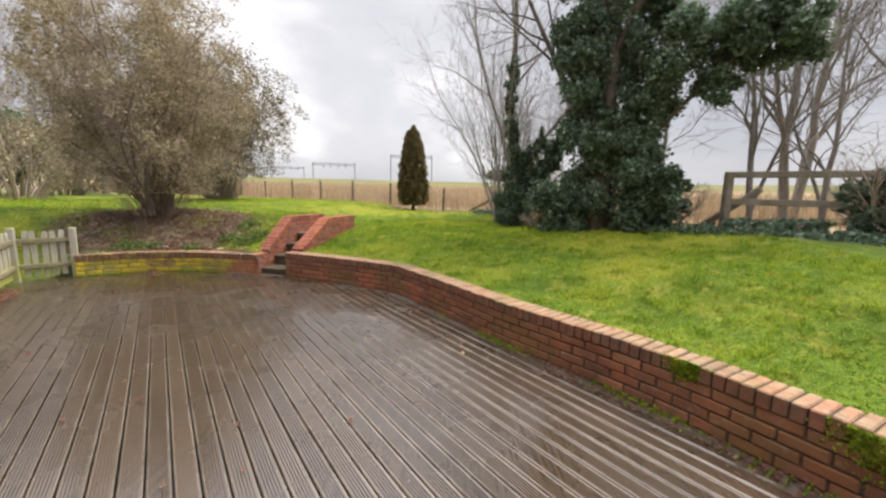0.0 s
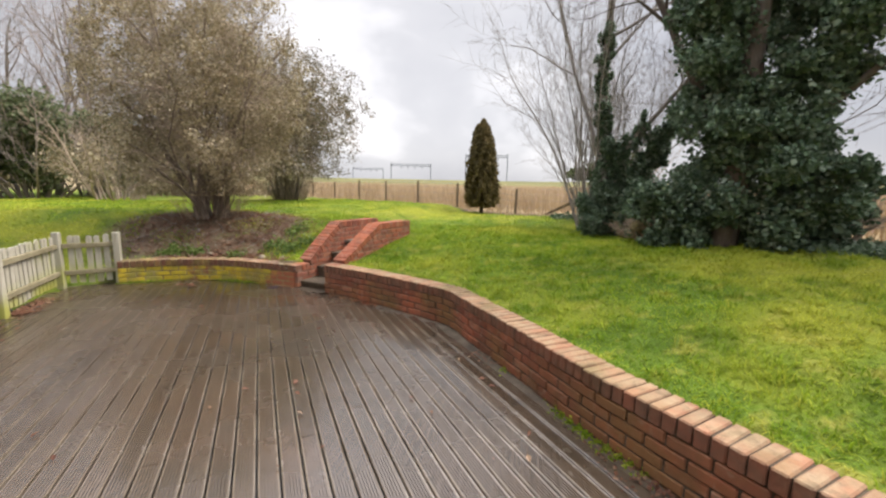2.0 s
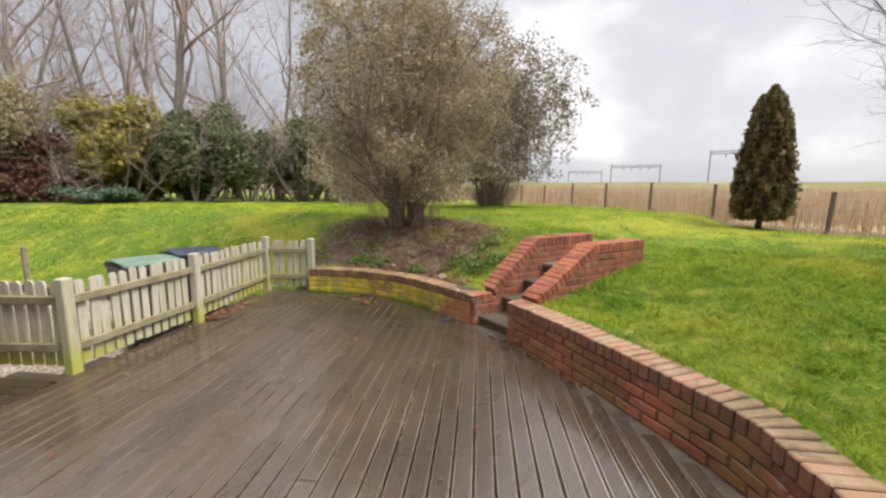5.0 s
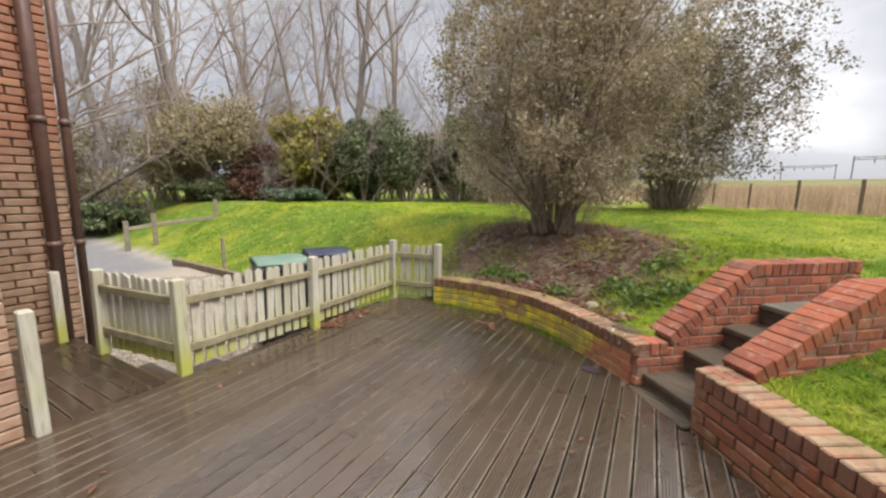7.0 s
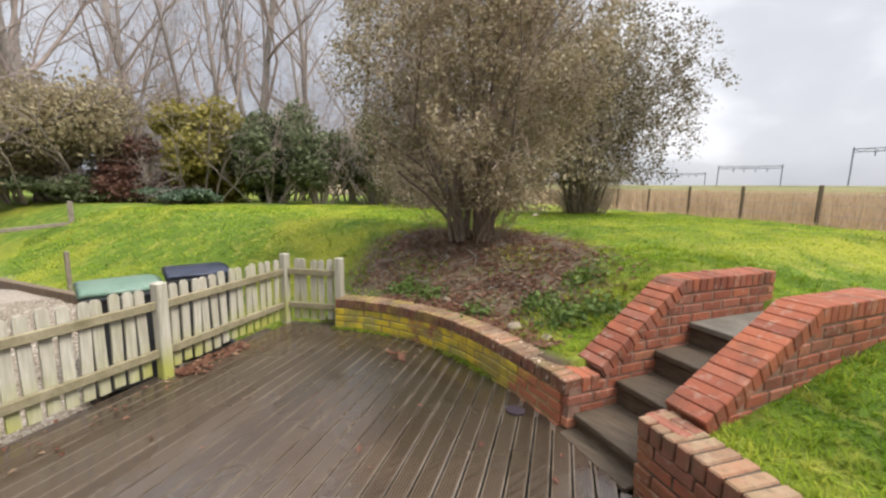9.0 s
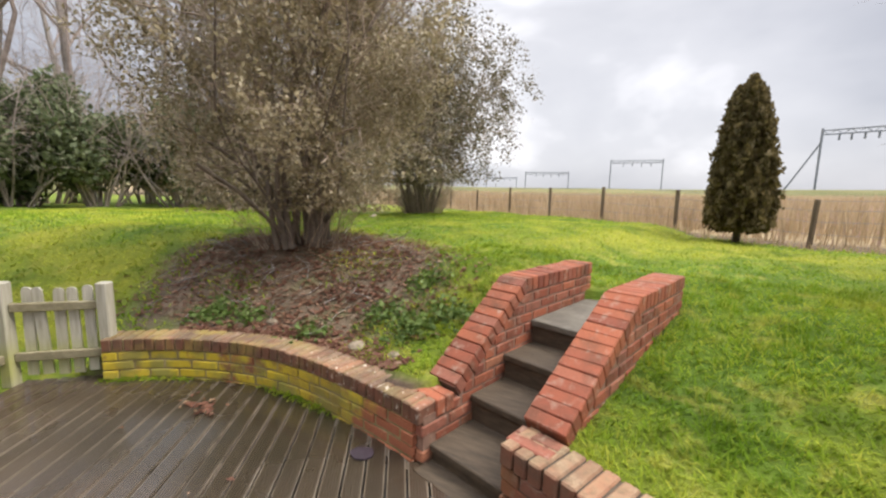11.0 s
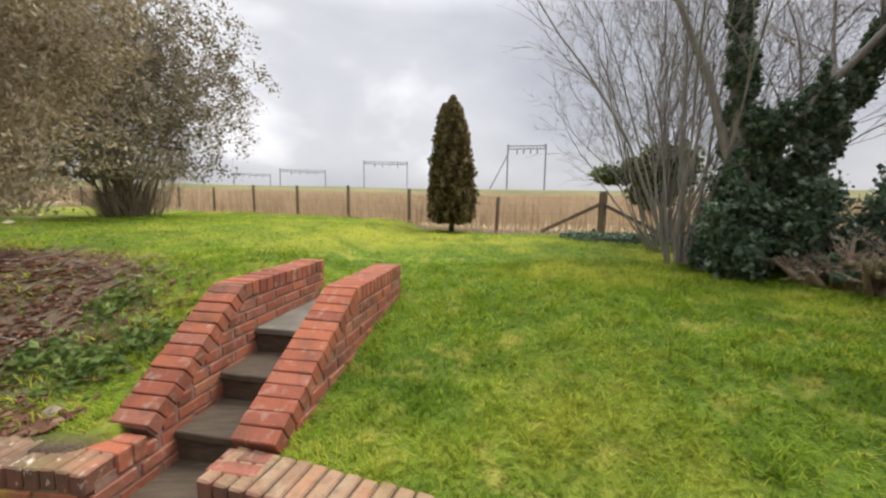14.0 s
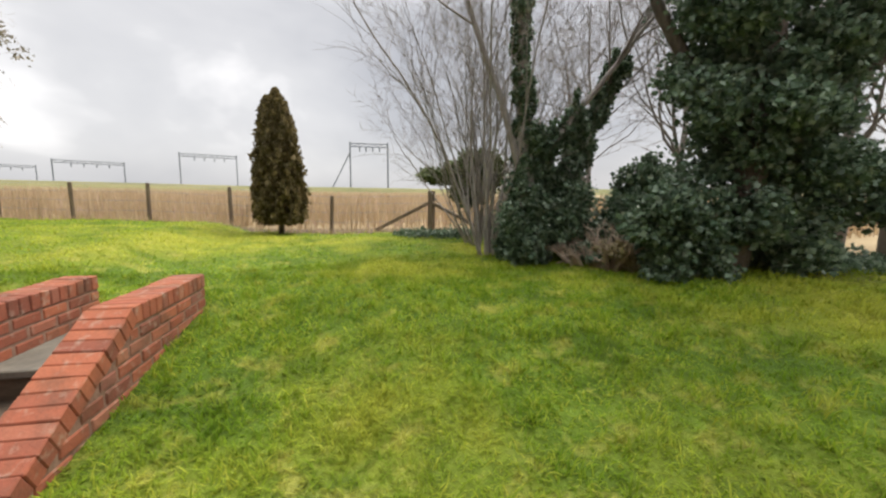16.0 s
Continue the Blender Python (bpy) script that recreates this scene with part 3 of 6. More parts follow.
def lay_boards(parent, poly, along, across, pitch, material, top, rng, reach=-0.04):
    """Boards along a direction, cut to a polygon."""
    poly = np.asarray(poly, dtype=float)
    b, a = poly @ across, poly @ along
    turn = math.atan2(-along[0], along[1])
    for c in np.arange(b.min() + pitch / 2, b.max(), pitch):
        cuts = []
        for i in range(len(poly)):
            j = (i + 1) % len(poly)
            if (b[i] - c) * (b[j] - c) < 0:
                cuts.append(a[i] + (a[j] - a[i]) * (c - b[i]) / (b[j] - b[i]))
        cuts.sort()
        for lo, hi in zip(cuts[::2], cuts[1::2]):
            lo, hi = lo + 0.02 + rng.uniform(0, 0.02), hi + reach
            ends = [lo]
            while hi - ends[-1] > 5.0:
                ends.append(ends[-1] + rng.uniform(3.2, 4.6))
            for p, q in zip(ends, [*ends[1:], hi]):
                if q - p < 0.1:
                    continue
                ob = link("deck_board", board_mesh("deck_board", q - p - 0.004, pitch - 0.011), material, parent)
                at = p * along + c * across
                ob.matrix_basis = pose(at[0], at[1], top + rng.uniform(-0.0015, 0.0015), 0, rng.uniform(-0.25, 0.25), math.degrees(turn))


rng = random.Random(4)
deck = empty("deck", pose(0, 0, 0), "wet weathered grooved timber decking of the terrace", "decking", kind="structure")
# a flat black sheet supplies the shade seen between the boards
deck_base = bmesh.new()
bmesh.ops.contextual_create(deck_base, geom=[deck_base.verts.new((x, y, -0.06)) for x, y in DECK[::3]])
part("gap_shade_sheet", deck_base, M_BIN, deck, "black sheet standing in for the shade under the boards")
side_deck = empty("side_deck", pose(0, 0, 0), "darker timber decking of the side passage by the house", "decking", kind="structure")


# ---- brickwork ----
def brick_mesh(name, sx, sy, sz, bevel=0.005):
    bm = box(sx, sy, sz, (0, 0, 0), bevel)
    me = bpy.data.meshes.new(name)
    bm.to_mesh(me)
    bm.free()
    return me


STRETCHER = brick_mesh("brick", 0.212, 0.060, 0.064, 0.007)
HALF = brick_mesh("half_brick", 0.102, 0.060, 0.064)
HEADER = brick_mesh("coping_brick", 0.067, 0.222, 0.102, 0.008)


def core_wall(name, line, inner, outer, top, base, parent, material, label):
    """A mortar core that follows a line, between two offsets behind it."""
    tang = np.gradient(line, axis=0)
    tang /= np.linalg.norm(tang, axis=1)[:, None]
    nor = np.stack([-tang[:, 1], tang[:, 0]], axis=1)
    a, b = line + inner * nor, line + outer * nor
    n = len(line)
    v = [(*p, base) for p in a] + [(*p, top) for p in a] + [(*p, top) for p in b] + [(*p, base) for p in b]
    f = []
    for i in range(n - 1):
        for k in range(4):
            m = (k + 1) % 4
            f.append((k * n + i, k * n + i + 1, m * n + i + 1, m * n + i))
    f += [(0, n, 2 * n, 3 * n), (n - 1, 4 * n - 1, 3 * n - 1, 2 * n - 1)]
    bm = bmesh.new()
    vs = [bm.verts.new(p) for p in v]
    for q in f:
        bm.faces.new([vs[i] for i in q])
    bmesh.ops.recalc_face_normals(bm, faces=bm.faces)
    return part(name, bm, material, parent, label)


def walk_line(line):
    seg = np.linalg.norm(np.diff(line, axis=0), axis=1)
    s = np.concatenate([[0], np.cumsum(seg)])

    def at(t):
        x, y = np.interp(t, s, line[:, 0]), np.interp(t, s, line[:, 1])
        e = 0.06
        dx, dy = np.interp(t + e, s, line[:, 0]) - np.interp(t - e, s, line[:, 0]), np.interp(t + e, s, line[:, 1]) - np.interp(t - e, s, line[:, 1])
        return x, y, math.atan2(dy, dx)
    return s[-1], at


def lay_courses(parent, line, face, top, courses, rng, material):
    """Stretcher courses along a line, below a top height. face: how far behind the line the bricks' middle lies."""
    length, at = walk_line(line)
    for c in range(courses):
        z = top - 0.075 * (c + 1) + 0.004
        t = 0.0 if c % 2 else 0.1125
        if t:
            place_brick(parent, HALF, at(0.053), face, z, rng, material)
        while t + 0.2 < length:
            place_brick(parent, STRETCHER, at(t + 0.1075), face, z, rng, material)
            t += 0.224
        if length - t > 0.1:
            place_brick(parent, HALF, at(t + 0.053), face, z, rng, material)


def place_brick(parent, me, where, face, z, rng, material):
    x, y, a = where
    off = face + rng.uniform(-0.007, 0.004)
    ob = link("brick", me.copy() if material and me.materials and me.materials[0] != material else me, material, parent)
    ob.matrix_basis = pose(x - off * math.sin(a), y + off * math.cos(a), z + rng.uniform(-0.002, 0.002), rng.uniform(-0.8, 0.8), rng.uniform(-0.6, 0.6), math.degrees(a) + rng.uniform(-0.7, 0.7))
    return ob


def lay_coping(parent, line, top, rng, material, me=None):
    length, at = walk_line(line)
    n = int(length / 0.0755)
    for k in range(n):
        x, y, a = at((k + 0.5) * length / n)
        ob = link("coping_brick", me or HEADER, material, parent)
        off = 0.104 + rng.uniform(-0.006, 0.004)
        ob.matrix_basis = pose(x - off * math.sin(a), y + off * math.cos(a), top - 0.102 + rng.uniform(-0.003, 0.003), rng.uniform(-1, 1), rng.uniform(-1.2, 1.2), math.degrees(a) + rng.uniform(-1.2, 1.2))


def variants(me, material):
    """A copy of a brick's mesh with its own material."""
    out = me.copy()
    out.materials.clear()
    out.materials.append(material)
    return out


right_wall = empty("wall_right", pose(0, 0, 0), "low curved red brick retaining wall with a weathered brick-on-edge coping", "retaining wall", kind="structure")
core_wall("mortar_core", RIGHT_WALL[1:], 0.012, 0.20, WALL_R - 0.012, -0.34, right_wall, M_MORTAR_DARK, "dirty mortar joints")
core_wall("footing", RIGHT_WALL[14:], -0.15, 0.02, -0.004, -0.34, right_wall, M_FOOTING, "dirty concrete footing along the boards")
left_wall = empty("wall_left", pose(0, 0, 0), "low curved brick retaining wall with yellow lichen at its end", "retaining wall", kind="structure")
core_wall("mortar_core", LEFT_WALL[:-1], 0.008, 0.20, WALL_L - 0.010, -0.34, left_wall, M_MORTAR_LICHEN, "pale mortar joints yellow with lichen")
core_wall("footing", LEFT_WALL, -0.06, 0.02, -0.008, -0.34, left_wall, M_FOOTING, "dirty concrete footing along the boards")

# ---- garden steps ----
RAMP_L, RAMP_R = -0.73, -0.82
FOOT_L, FOOT_R = 0.388, 0.455             # where the raking copings begin
END_L, END_R = 1.12, 1.06
PARAPET = 0.935
TREADS = ((-0.93, 0.105), (-0.58, 0.275), (-0.24, 0.445), (0.10, 0.615))


def stair_pose(s, w, z, rx=0.0, ry=0.0, extra=0.0):
    x, y = on_stair(s, w)
    return pose(x, y, z, 0, 0, math.degrees(math.atan2(-U[0], U[1]))) @ pose(0, 0, 0, rx, ry, extra)


def build_parapet(name, w0, w1, low, bend, end, base, label):
    """A brick flank of the steps: a raking part, a level part, courses and coping."""
    ob = empty(name, pose(0, 0, 0), label, "parapet wall", "flank walls of the garden steps")
    bm = bmesh.new()
    outline = [(STAIR_LOW + 0.03, -0.3), (STAIR_LOW + 0.03, base - 0.115), (low + 0.075, base - 0.115), (low + 0.012, base - 0.022), (bend + 0.006, PARAPET - 0.007), (end - 0.008, PARAPET - 0.007), (end - 0.012, -0.3)]
    rings = []
    for w in (w0 + 0.006, w1 - 0.006):
        rings.append([bm.verts.new((*on_stair(s, w), z)) for s, z in outline])
    for i in range(len(outline)):
        j = (i + 1) % len(outline)
        bm.faces.new((rings[0][i], rings[0][j], rings[1][j], rings[1][i]))
    bm.faces.new(rings[0]), bm.faces.new(rings[1][::-1])
    bmesh.ops.recalc_face_normals(bm, faces=bm.faces)
    part("mortar_core", bm, M_MORTAR_RED, ob, "reddish mortar joints")
    return ob


parapet_l = build_parapet("stair_parapet", -0.215, 0.0, RAMP_L, 0.0, END_L, FOOT_L, "red brick flank wall of the garden steps, beside the planted bed")
parapet_r = build_parapet("stair_parapet", STAIR_W, STAIR_W + 0.215, RAMP_R, 0.07, END_R, FOOT_R, "red brick flank wall of the garden steps, beside the lawn")


def dress_parapet(ob, w0, w1, low, bend, end, base, cap, rng):
    mid = (w0 + w1) / 2
    rake = math.degrees(math.atan2(PARAPET - base, bend - low))
    run = math.hypot(PARAPET - base, bend - low)
    n = round(run / 0.0745)
    for k in range(n):
        u = (k + 0.5) / n
        s, z = low + u * (bend - low), base + u * (PARAPET - base)
        c = link("coping_brick", STAIR_COPING, M_PARAPET, ob)
        c.matrix_basis = stair_pose(s, mid, z, rake) @ pose(0, 0, -0.1 + rng.uniform(-0.003, 0.003), rng.uniform(-1, 1), rng.uniform(-1, 1), 90 + rng.uniform(-1, 1))
    for k in range(2):
        c = link("coping_brick", STAIR_COPING, M_PARAPET, ob)
        c.matrix_basis = stair_pose(low - 0.03 - 0.075 * k, mid, cap) @ pose(0, 0, -0.1, 0, 0, 90)
    n = int((end - bend) / 0.0755)
    for k in range(n):
        s = bend + 0.02 + (k + 0.5) * (end - bend - 0.02) / n
        c = link("coping_brick", STAIR_COPING, M_PARAPET, ob)
        c.matrix_basis = stair_pose(s, mid, PARAPET) @ pose(0, 0, -0.1 + rng.uniform(-0.003, 0.003), rng.uniform(-1, 1), rng.uniform(-1, 1), 90 + rng.uniform(-1, 1))
    for w, sign in ((w0, 1), (w1, -1)):
        for c in range(13):
            z = PARAPET - 0.105 - 0.075 * (c + 1)
            if z < -0.02:
                break
            s = STAIR_LOW + 0.01 + (0.1125 if c % 2 else 0)
            while s < end:
                e = min(s + 0.214, end)
                if e - s > 0.05:
                    # the raking coping cuts each course
                    allowed = STAIR_LOW if z + 0.064 < base - 0.1 else low - 0.05 + max(0.0, z + 0.064 + 0.125 - base) / (PARAPET - base) * (bend - low)
                    a = max(s, allowed)
                    if e - a > 0.04:
                        brick = link("brick", PARAPET_BRICK, M_PARAPET, ob)
                        brick.matrix_basis = stair_pose((a + e) / 2, w + sign * (0.0305 + rng.uniform(-0.003, 0.003)), z + rng.uniform(-0.002, 0.002)) @ pose(0, 0, 0, rng.uniform(-0.7, 0.7), rng.uniform(-0.7, 0.7), 90 + rng.uniform(-0.6, 0.6)) @ Matrix.Diagonal(((e - a - 0.010) / 0.213, 1, 1, 1))
                s += 0.224
    for c in range(11):
        z = PARAPET - 0.105 - 0.075 * (c + 1)
        if z < 0.3:
            break
        brick = link("brick", PARAPET_BRICK, M_PARAPET, ob)
        brick.matrix_basis = stair_pose(end - 0.028, mid, z)


def build_steps():
    ob = empty("garden_steps", pose(0, 0, 0), "dark timber garden steps between brick flank walls, damp", "steps")
    for i, (s, z) in enumerate(TREADS):
        nxt = TREADS[i + 1][0] + 0.05 if i < 3 else END_L
        top = i == 3
        bm = box(STAIR_W - 0.006, nxt - s, 0.045, (STAIR_W / 2, (nxt - s) / 2, -0.045), 0.006, stair_pose(s, 0, z))
        # the top tread is the grey timber landing
        part("tread", bm, M_DULL_GREY if top else M_STEP, ob, "dark grey timber landing" if top else "")
        h = 0.17 if i else 0.16
        part("riser", box(STAIR_W - 0.008, 0.04, h - 0.04, (STAIR_W / 2, 0.04, -h - 0.002), 0.005, stair_pose(s, 0, z)), M_STEP, ob)
    part("sill_board", box(STAIR_W - 0.01, 0.16, 0.03, (STAIR_W / 2, 0.06, -0.028), 0.004, stair_pose(-1.03, 0, 0)), M_STEP, ob)
    return ob


build_steps()


# ---- picket fence ----
def picket(h, w=0.068, t=0.018):
    """A pale with a rounded top."""
    bm = bmesh.new()
    r = w / 2
    prof = [(-r, 0), (r, 0), (r, h - r * 0.8), (r * 0.8, h - r * 0.3), (r * 0.42, h), (-r * 0.42, h), (-r * 0.8, h - r * 0.3), (-r, h - r * 0.8)]
    a = [bm.verts.new((x, -t / 2, z)) for x, z in prof]
    b = [bm.verts.new((x, t / 2, z)) for x, z in prof]
    bm.faces.new(a), bm.faces.new(b[::-1])
    for i in range(len(prof)):
        j = (i + 1) % len(prof)
        bm.faces.new((a[j], a[i], b[i], b[j]))
    me = bpy.data.meshes.new("pale")
    bm.to_mesh(me)
    bm.free()
    me.materials.append(M_PALING)
    return me


PALE = picket(0.70)


def fence_panel(a, b, rng, label, outer=1):
    """Pales and two rails between two posts; the rails face the terrace."""
    a, b = np.array(a), np.array(b)
    d = (b - a) / np.linalg.norm(b - a)
    n = np.array((-d[1], d[0])) * outer
    turn = math.degrees(math.atan2(d[1], d[0]))
    ob = empty("picket_fence_panel", pose(*((a + b) / 2), 0), label, "fence", "picket fence round the terrace")
    length = np.linalg.norm(b - a)
    inv = ob.matrix_basis.inverted()
    for z in (0.21, 0.60):
        bm = beam((*(a + 0.045 * d), z), (*(b - 0.045 * d), z + rng.uniform(-0.006, 0.006)), 0.034, 0.068)
        bm.transform(inv)
        part("rail", bm, M_PALING_RAIL, ob, "brown-green rail")
    count = max(2, int((length - 0.1) / 0.098))
    for k in range(count):
        p = a + d * (0.075 + (k + 0.5) * (length - 0.15) / count) + n * 0.03
        o = link("pale", PALE, M_PALING, ob)
        o.matrix_basis = inv @ pose(p[0], p[1], 0.045 + rng.uniform(-0.008, 0.010), rng.uniform(-1.2, 1.2), rng.uniform(-1.6, 1.6), turn + rng.uniform(-2, 2))
    return ob


def fence_post(p, h, turn, tilt=0.0, size=0.085):
    ob = tagged(part("fence_post", box(size, size, h, (0, 0, 0), 0.008), M_PALING), "weathered square timber picket fence post, green with algae", "fence post", "picket fence posts")
    ob.matrix_basis = pose(p[0], p[1], -0.02, tilt, tilt * 0.6, turn)
    return ob


rng = random.Random(11)
for p, h, tilt in ((POST_A, 0.80, 0.4), (POST_B, 0.82, -0.6), (POST_C, 0.80, 0.5), (POST_D, 0.80, 0.3), (POST_E, 0.78, -0.8)):
    fence_post(p, h, 34, tilt)
fence_panel(POST_A, POST_B, rng, "short weathered picket fence panel beside the brick wall", -1)
fence_panel(POST_B, POST_C, rng, "weathered picket fence panel in front of the bins, green with algae", -1)
fence_panel(POST_C, POST_D, rng, "weathered picket fence panel beside the gravel, green with algae", -1)
fence_panel(POST_D, POST_E, rng, "weathered picket fence panel beside the side passage", -1)


# ---- house ----
def house_face(parent, origin, along, length, height_, out):
    """A brick face: a wall with thickness."""
    o, a, q = np.array(origin), np.array(along), np.array(out)
    bm = bmesh.new()
    pts = [o + 0 * a, o + length * a, o + length * a - 0.25 * q, o - 0.25 * q]
    lo = [bm.verts.new((*p, -0.34)) for p in pts]
    hi = [bm.verts.new((*p, height_)) for p in pts]
    for i in range(4):
        j = (i + 1) % 4
        bm.faces.new((lo[i], lo[j], hi[j], hi[i]))
    bm.faces.new(lo[::-1]), bm.faces.new(hi)
    bmesh.ops.recalc_face_normals(bm, faces=bm.faces)
    return part("wall", bm, M_MORTAR, parent, "pale mortar behind the brick faces")


house = empty("house", pose(0, 0, 0), "red brick house wall with brown downpipes beside the terrace", "house")
FACE = HOUSE - 0.03 * N
FAR_FACE = FAR - 0.03 * N
front_face = house_face(house, FACE, -D, 6.9, 5.2, N)
house_face(house, FACE - 0.25 * N, -N, 1.9, 5.2, D)
far_face = house_face(house, FAR_FACE, -D, 1.0, 5.2, N)
house_face(house, FAR_FACE - 0.25 * N, -N, 5.0, 5.2, D)
core = bmesh.new()
ring = [HOUSE - 0.3 * N - 0.3 * D, HOUSE - 0.3 * N - 6.9 * D, HOUSE - 7 * N - 6.9 * D, HOUSE - 7 * N - 0.9 * D]
bmesh.ops.contextual_create(core, geom=[core.verts.new((*p, 5.2)) for p in ring])
part("roof", core, M_DULL_GREY, house, "grey roof deck")


def pipe(points, radius, label, material=M_PIPE, name="downpipe"):
    return part(name, tube(points, radius), material, house, label)


c0 = FAR + 0.075 * N - 0.16 * D
soil_pipe = pipe([(*c0, -0.3), (*c0, 5.2)], 0.055, "brown soil pipe on the house corner")
c1 = FAR + 0.06 * N + 0.03 * D
rain_pipe = pipe([(*c1, -0.3), (*c1, 5.2)], 0.038, "dark brown downpipe on the house corner")
for z in (0.9, 2.05, 3.2):
    for c, r, owner in ((c0, 0.064, soil_pipe), (c1, 0.047, rain_pipe)):
        part("pipe_clip", tube([(*c, z), (*c, z + 0.06)], r), M_PIPE, owner)
w0 = FAR + 0.012 * N - 0.52 * D
cable = [(*(w0 + 0.05 * D), 5.2), (*(w0 + 0.03 * D), 3.6), (*w0, 2.4), (*(w0 - 0.0 * D), 2.02), (*(w0 - 0.06 * D), 1.97), (*(w0 - 0.14 * D), 2.0)]
pipe(cable, 0.009, "thin black cable hanging on the wall", M_CABLE, "cable")


def gate_post(p, h, turn, label):
    ob = tagged(part("gate_post", box(0.09, 0.07, h, (0, 0, 0), 0.008), M_PALING), label, "gate post", "gate posts by the house")
    ob.matrix_basis = pose(p[0], p[1], -0.02, 0, 0, turn)


gate_post((-4.245, 2.735), 0.79, 34, "grey timber gate post fixed to the house corner")
gate_post(FAR + 0.15 * N - 0.22 * D, 0.70, 34, "pale timber gate post fixed to the far house wall")


# ---- yard beyond the picket fence ----
def wheelie_bin(x, y, turn, lid_material, label):
    z = -0.33
    ob = empty("wheelie_bin", pose(x, y, z, 0, 0, turn), label, "wheelie bin", "bins behind the picket fence")
    bm = bmesh.new()
    levels = ((0.05, 0.46, 0.50), (0.55, 0.50, 0.58), (0.93, 0.55, 0.66), (0.96, 0.59, 0.70), (0.99, 0.59, 0.70))
    rings = [[bm.verts.new((sx * w / 2, sy * d / 2, h)) for sx, sy in ((-1, -1), (1, -1), (1, 1), (-1, 1))] for h, w, d in levels]
    for r, q in zip(rings, rings[1:]):
        for k in range(4):
            bm.faces.new((r[k], r[(k + 1) % 4], q[(k + 1) % 4], q[k]))
    bm.faces.new(rings[0][::-1]), bm.faces.new(rings[-1])
    bmesh.ops.bevel(bm, geom=bm.edges[:], offset=0.012, segments=1, affect="EDGES")
    ob.scale = (1, 1, 0.94)
    part("body", bm, M_BIN, ob)
    bm = bmesh.new()
    rows = []
    for k in range(9):
        v = k / 8
        arch = 0.055 * math.sin(math.pi * (0.12 + 0.8 * v))
        rows.append([bm.verts.new((sx * 0.305, -0.38 + 0.74 * v, 1.0 + arch + (0 if abs(sx) < 1 else -0.015))) for sx in (-1, -0.85, -0.3, 0.3, 0.85, 1)])
    for r, q in zip(rows, rows[1:]):
        for k in range(5):
            bm.faces.new((r[k], r[k + 1], q[k + 1], q[k])).smooth = True
    bmesh.ops.solidify(bm, geom=bm.faces[:], thickness=0.02)
    lid = part("lid", bm, lid_material, ob)
    part("lid_grip", box(0.30, 0.03, 0.03, (0, -0.385, 0.985), 0.006), lid_material, lid)
    bm = tube([(-0.22, 0.40, 0.98), (0.22, 0.40, 0.98)], 0.016)
    part("handle", bm, M_BIN, ob)
    for sx in (-1, 1):
        wheel = part("wheel", tube([(sx * 0.24, 0.24, 0.10), (sx * 0.29, 0.24, 0.10)], 0.10, 16), M_BIN, ob)
        part("hub", tube([(sx * 0.28, 0.24, 0.10), (sx * 0.30, 0.24, 0.10)], 0.035, 10), M_STEEL, wheel, "grey hub")
    return ob


wheelie_bin(-6.32, 4.22, -82, M_LID_GREEN, "wheelie bin with a green lid, coloured pale for its sheen, behind the picket fence")
wheelie_bin(-6.76, 4.86, -88, M_LID_BLUE, "wheelie bin with a dark blue lid behind the picket fence")


def sleeper(a, b, label):
    za, zb = ground_z(*a), ground_z(*b)
    tagged(part("sleeper", beam((*a, za + 0.07), (*b, zb + 0.07), 0.12, 0.2, 0.01), M_POST), label, "timber edging", "sleepers along the gravel")


sleeper((-7.6, 4.75), (-9.85, 3.62), "dark timber sleeper edging between gravel and lawn")
sleeper((-9.9, 3.6), (-12.1, 2.25), "dark timber sleeper edging between gravel and lawn")


def stake(x, y, h, material, label, w=0.06, tilt=0.0):
    ob = tagged(part("stake", box(w, w, h + 0.15, (0, 0, -0.15), 0.006), material), label, "stake")
    ob.matrix_basis = pose(x, y, ground_z(x, y), tilt, tilt, 20)


stake(-10.7, 3.35, 0.72, M_RAIL, "thin timber stake on the grass slope")
stake(-8.1, 4.9, 0.42, M_RAIL, "short timber stake on the grass slope", 0.05, 2)


def post_and_rail(points, heights, rails, label, group):
    ob = empty("post_and_rail_fence", pose(0, 0, 0), label, "fence")
    tops = []
    for (x, y), h in zip(points, heights):
        z = ground_z(x, y)
        bm = box(0.11, 0.11, h + 0.3, (x, y, z - 0.3), 0.012)
        part("post", bm, M_RAIL, ob)
        tops.append((x, y, z))
    for a, b in zip(tops, tops[1:]):
        for r in rails:
            part("rail", beam((a[0], a[1], a[2] + r), (b[0], b[1], min(b[2], a[2] + 0.15) + r), 0.045, 0.10, 0.008), M_RAIL, ob)
    return ob


post_and_rail([(-14.9, 0.75), (-15.2, 1.35), (-15.8, 2.9)], (0.85, 0.95, 0.55), (0.62,), "weathered rail fence at the end of the drive", "")
post_and_rail([(4.66, 6.50), (6.25, 5.4), (7.6, 3.4), (8.0, 0.8)], (0.98, 0.98, 0.98, 0.98), (0.50, 0.93), "weathered timber post and rail fence overgrown with ivy", "")


tagged(part("leaning_log", tube([(4.83, 7.48, 0.85), (5.05, 7.05, 1.22), (5.28, 6.6, 1.62)], 0.06, 9), M_RAIL), "old log leaning against the rail fence", "log")


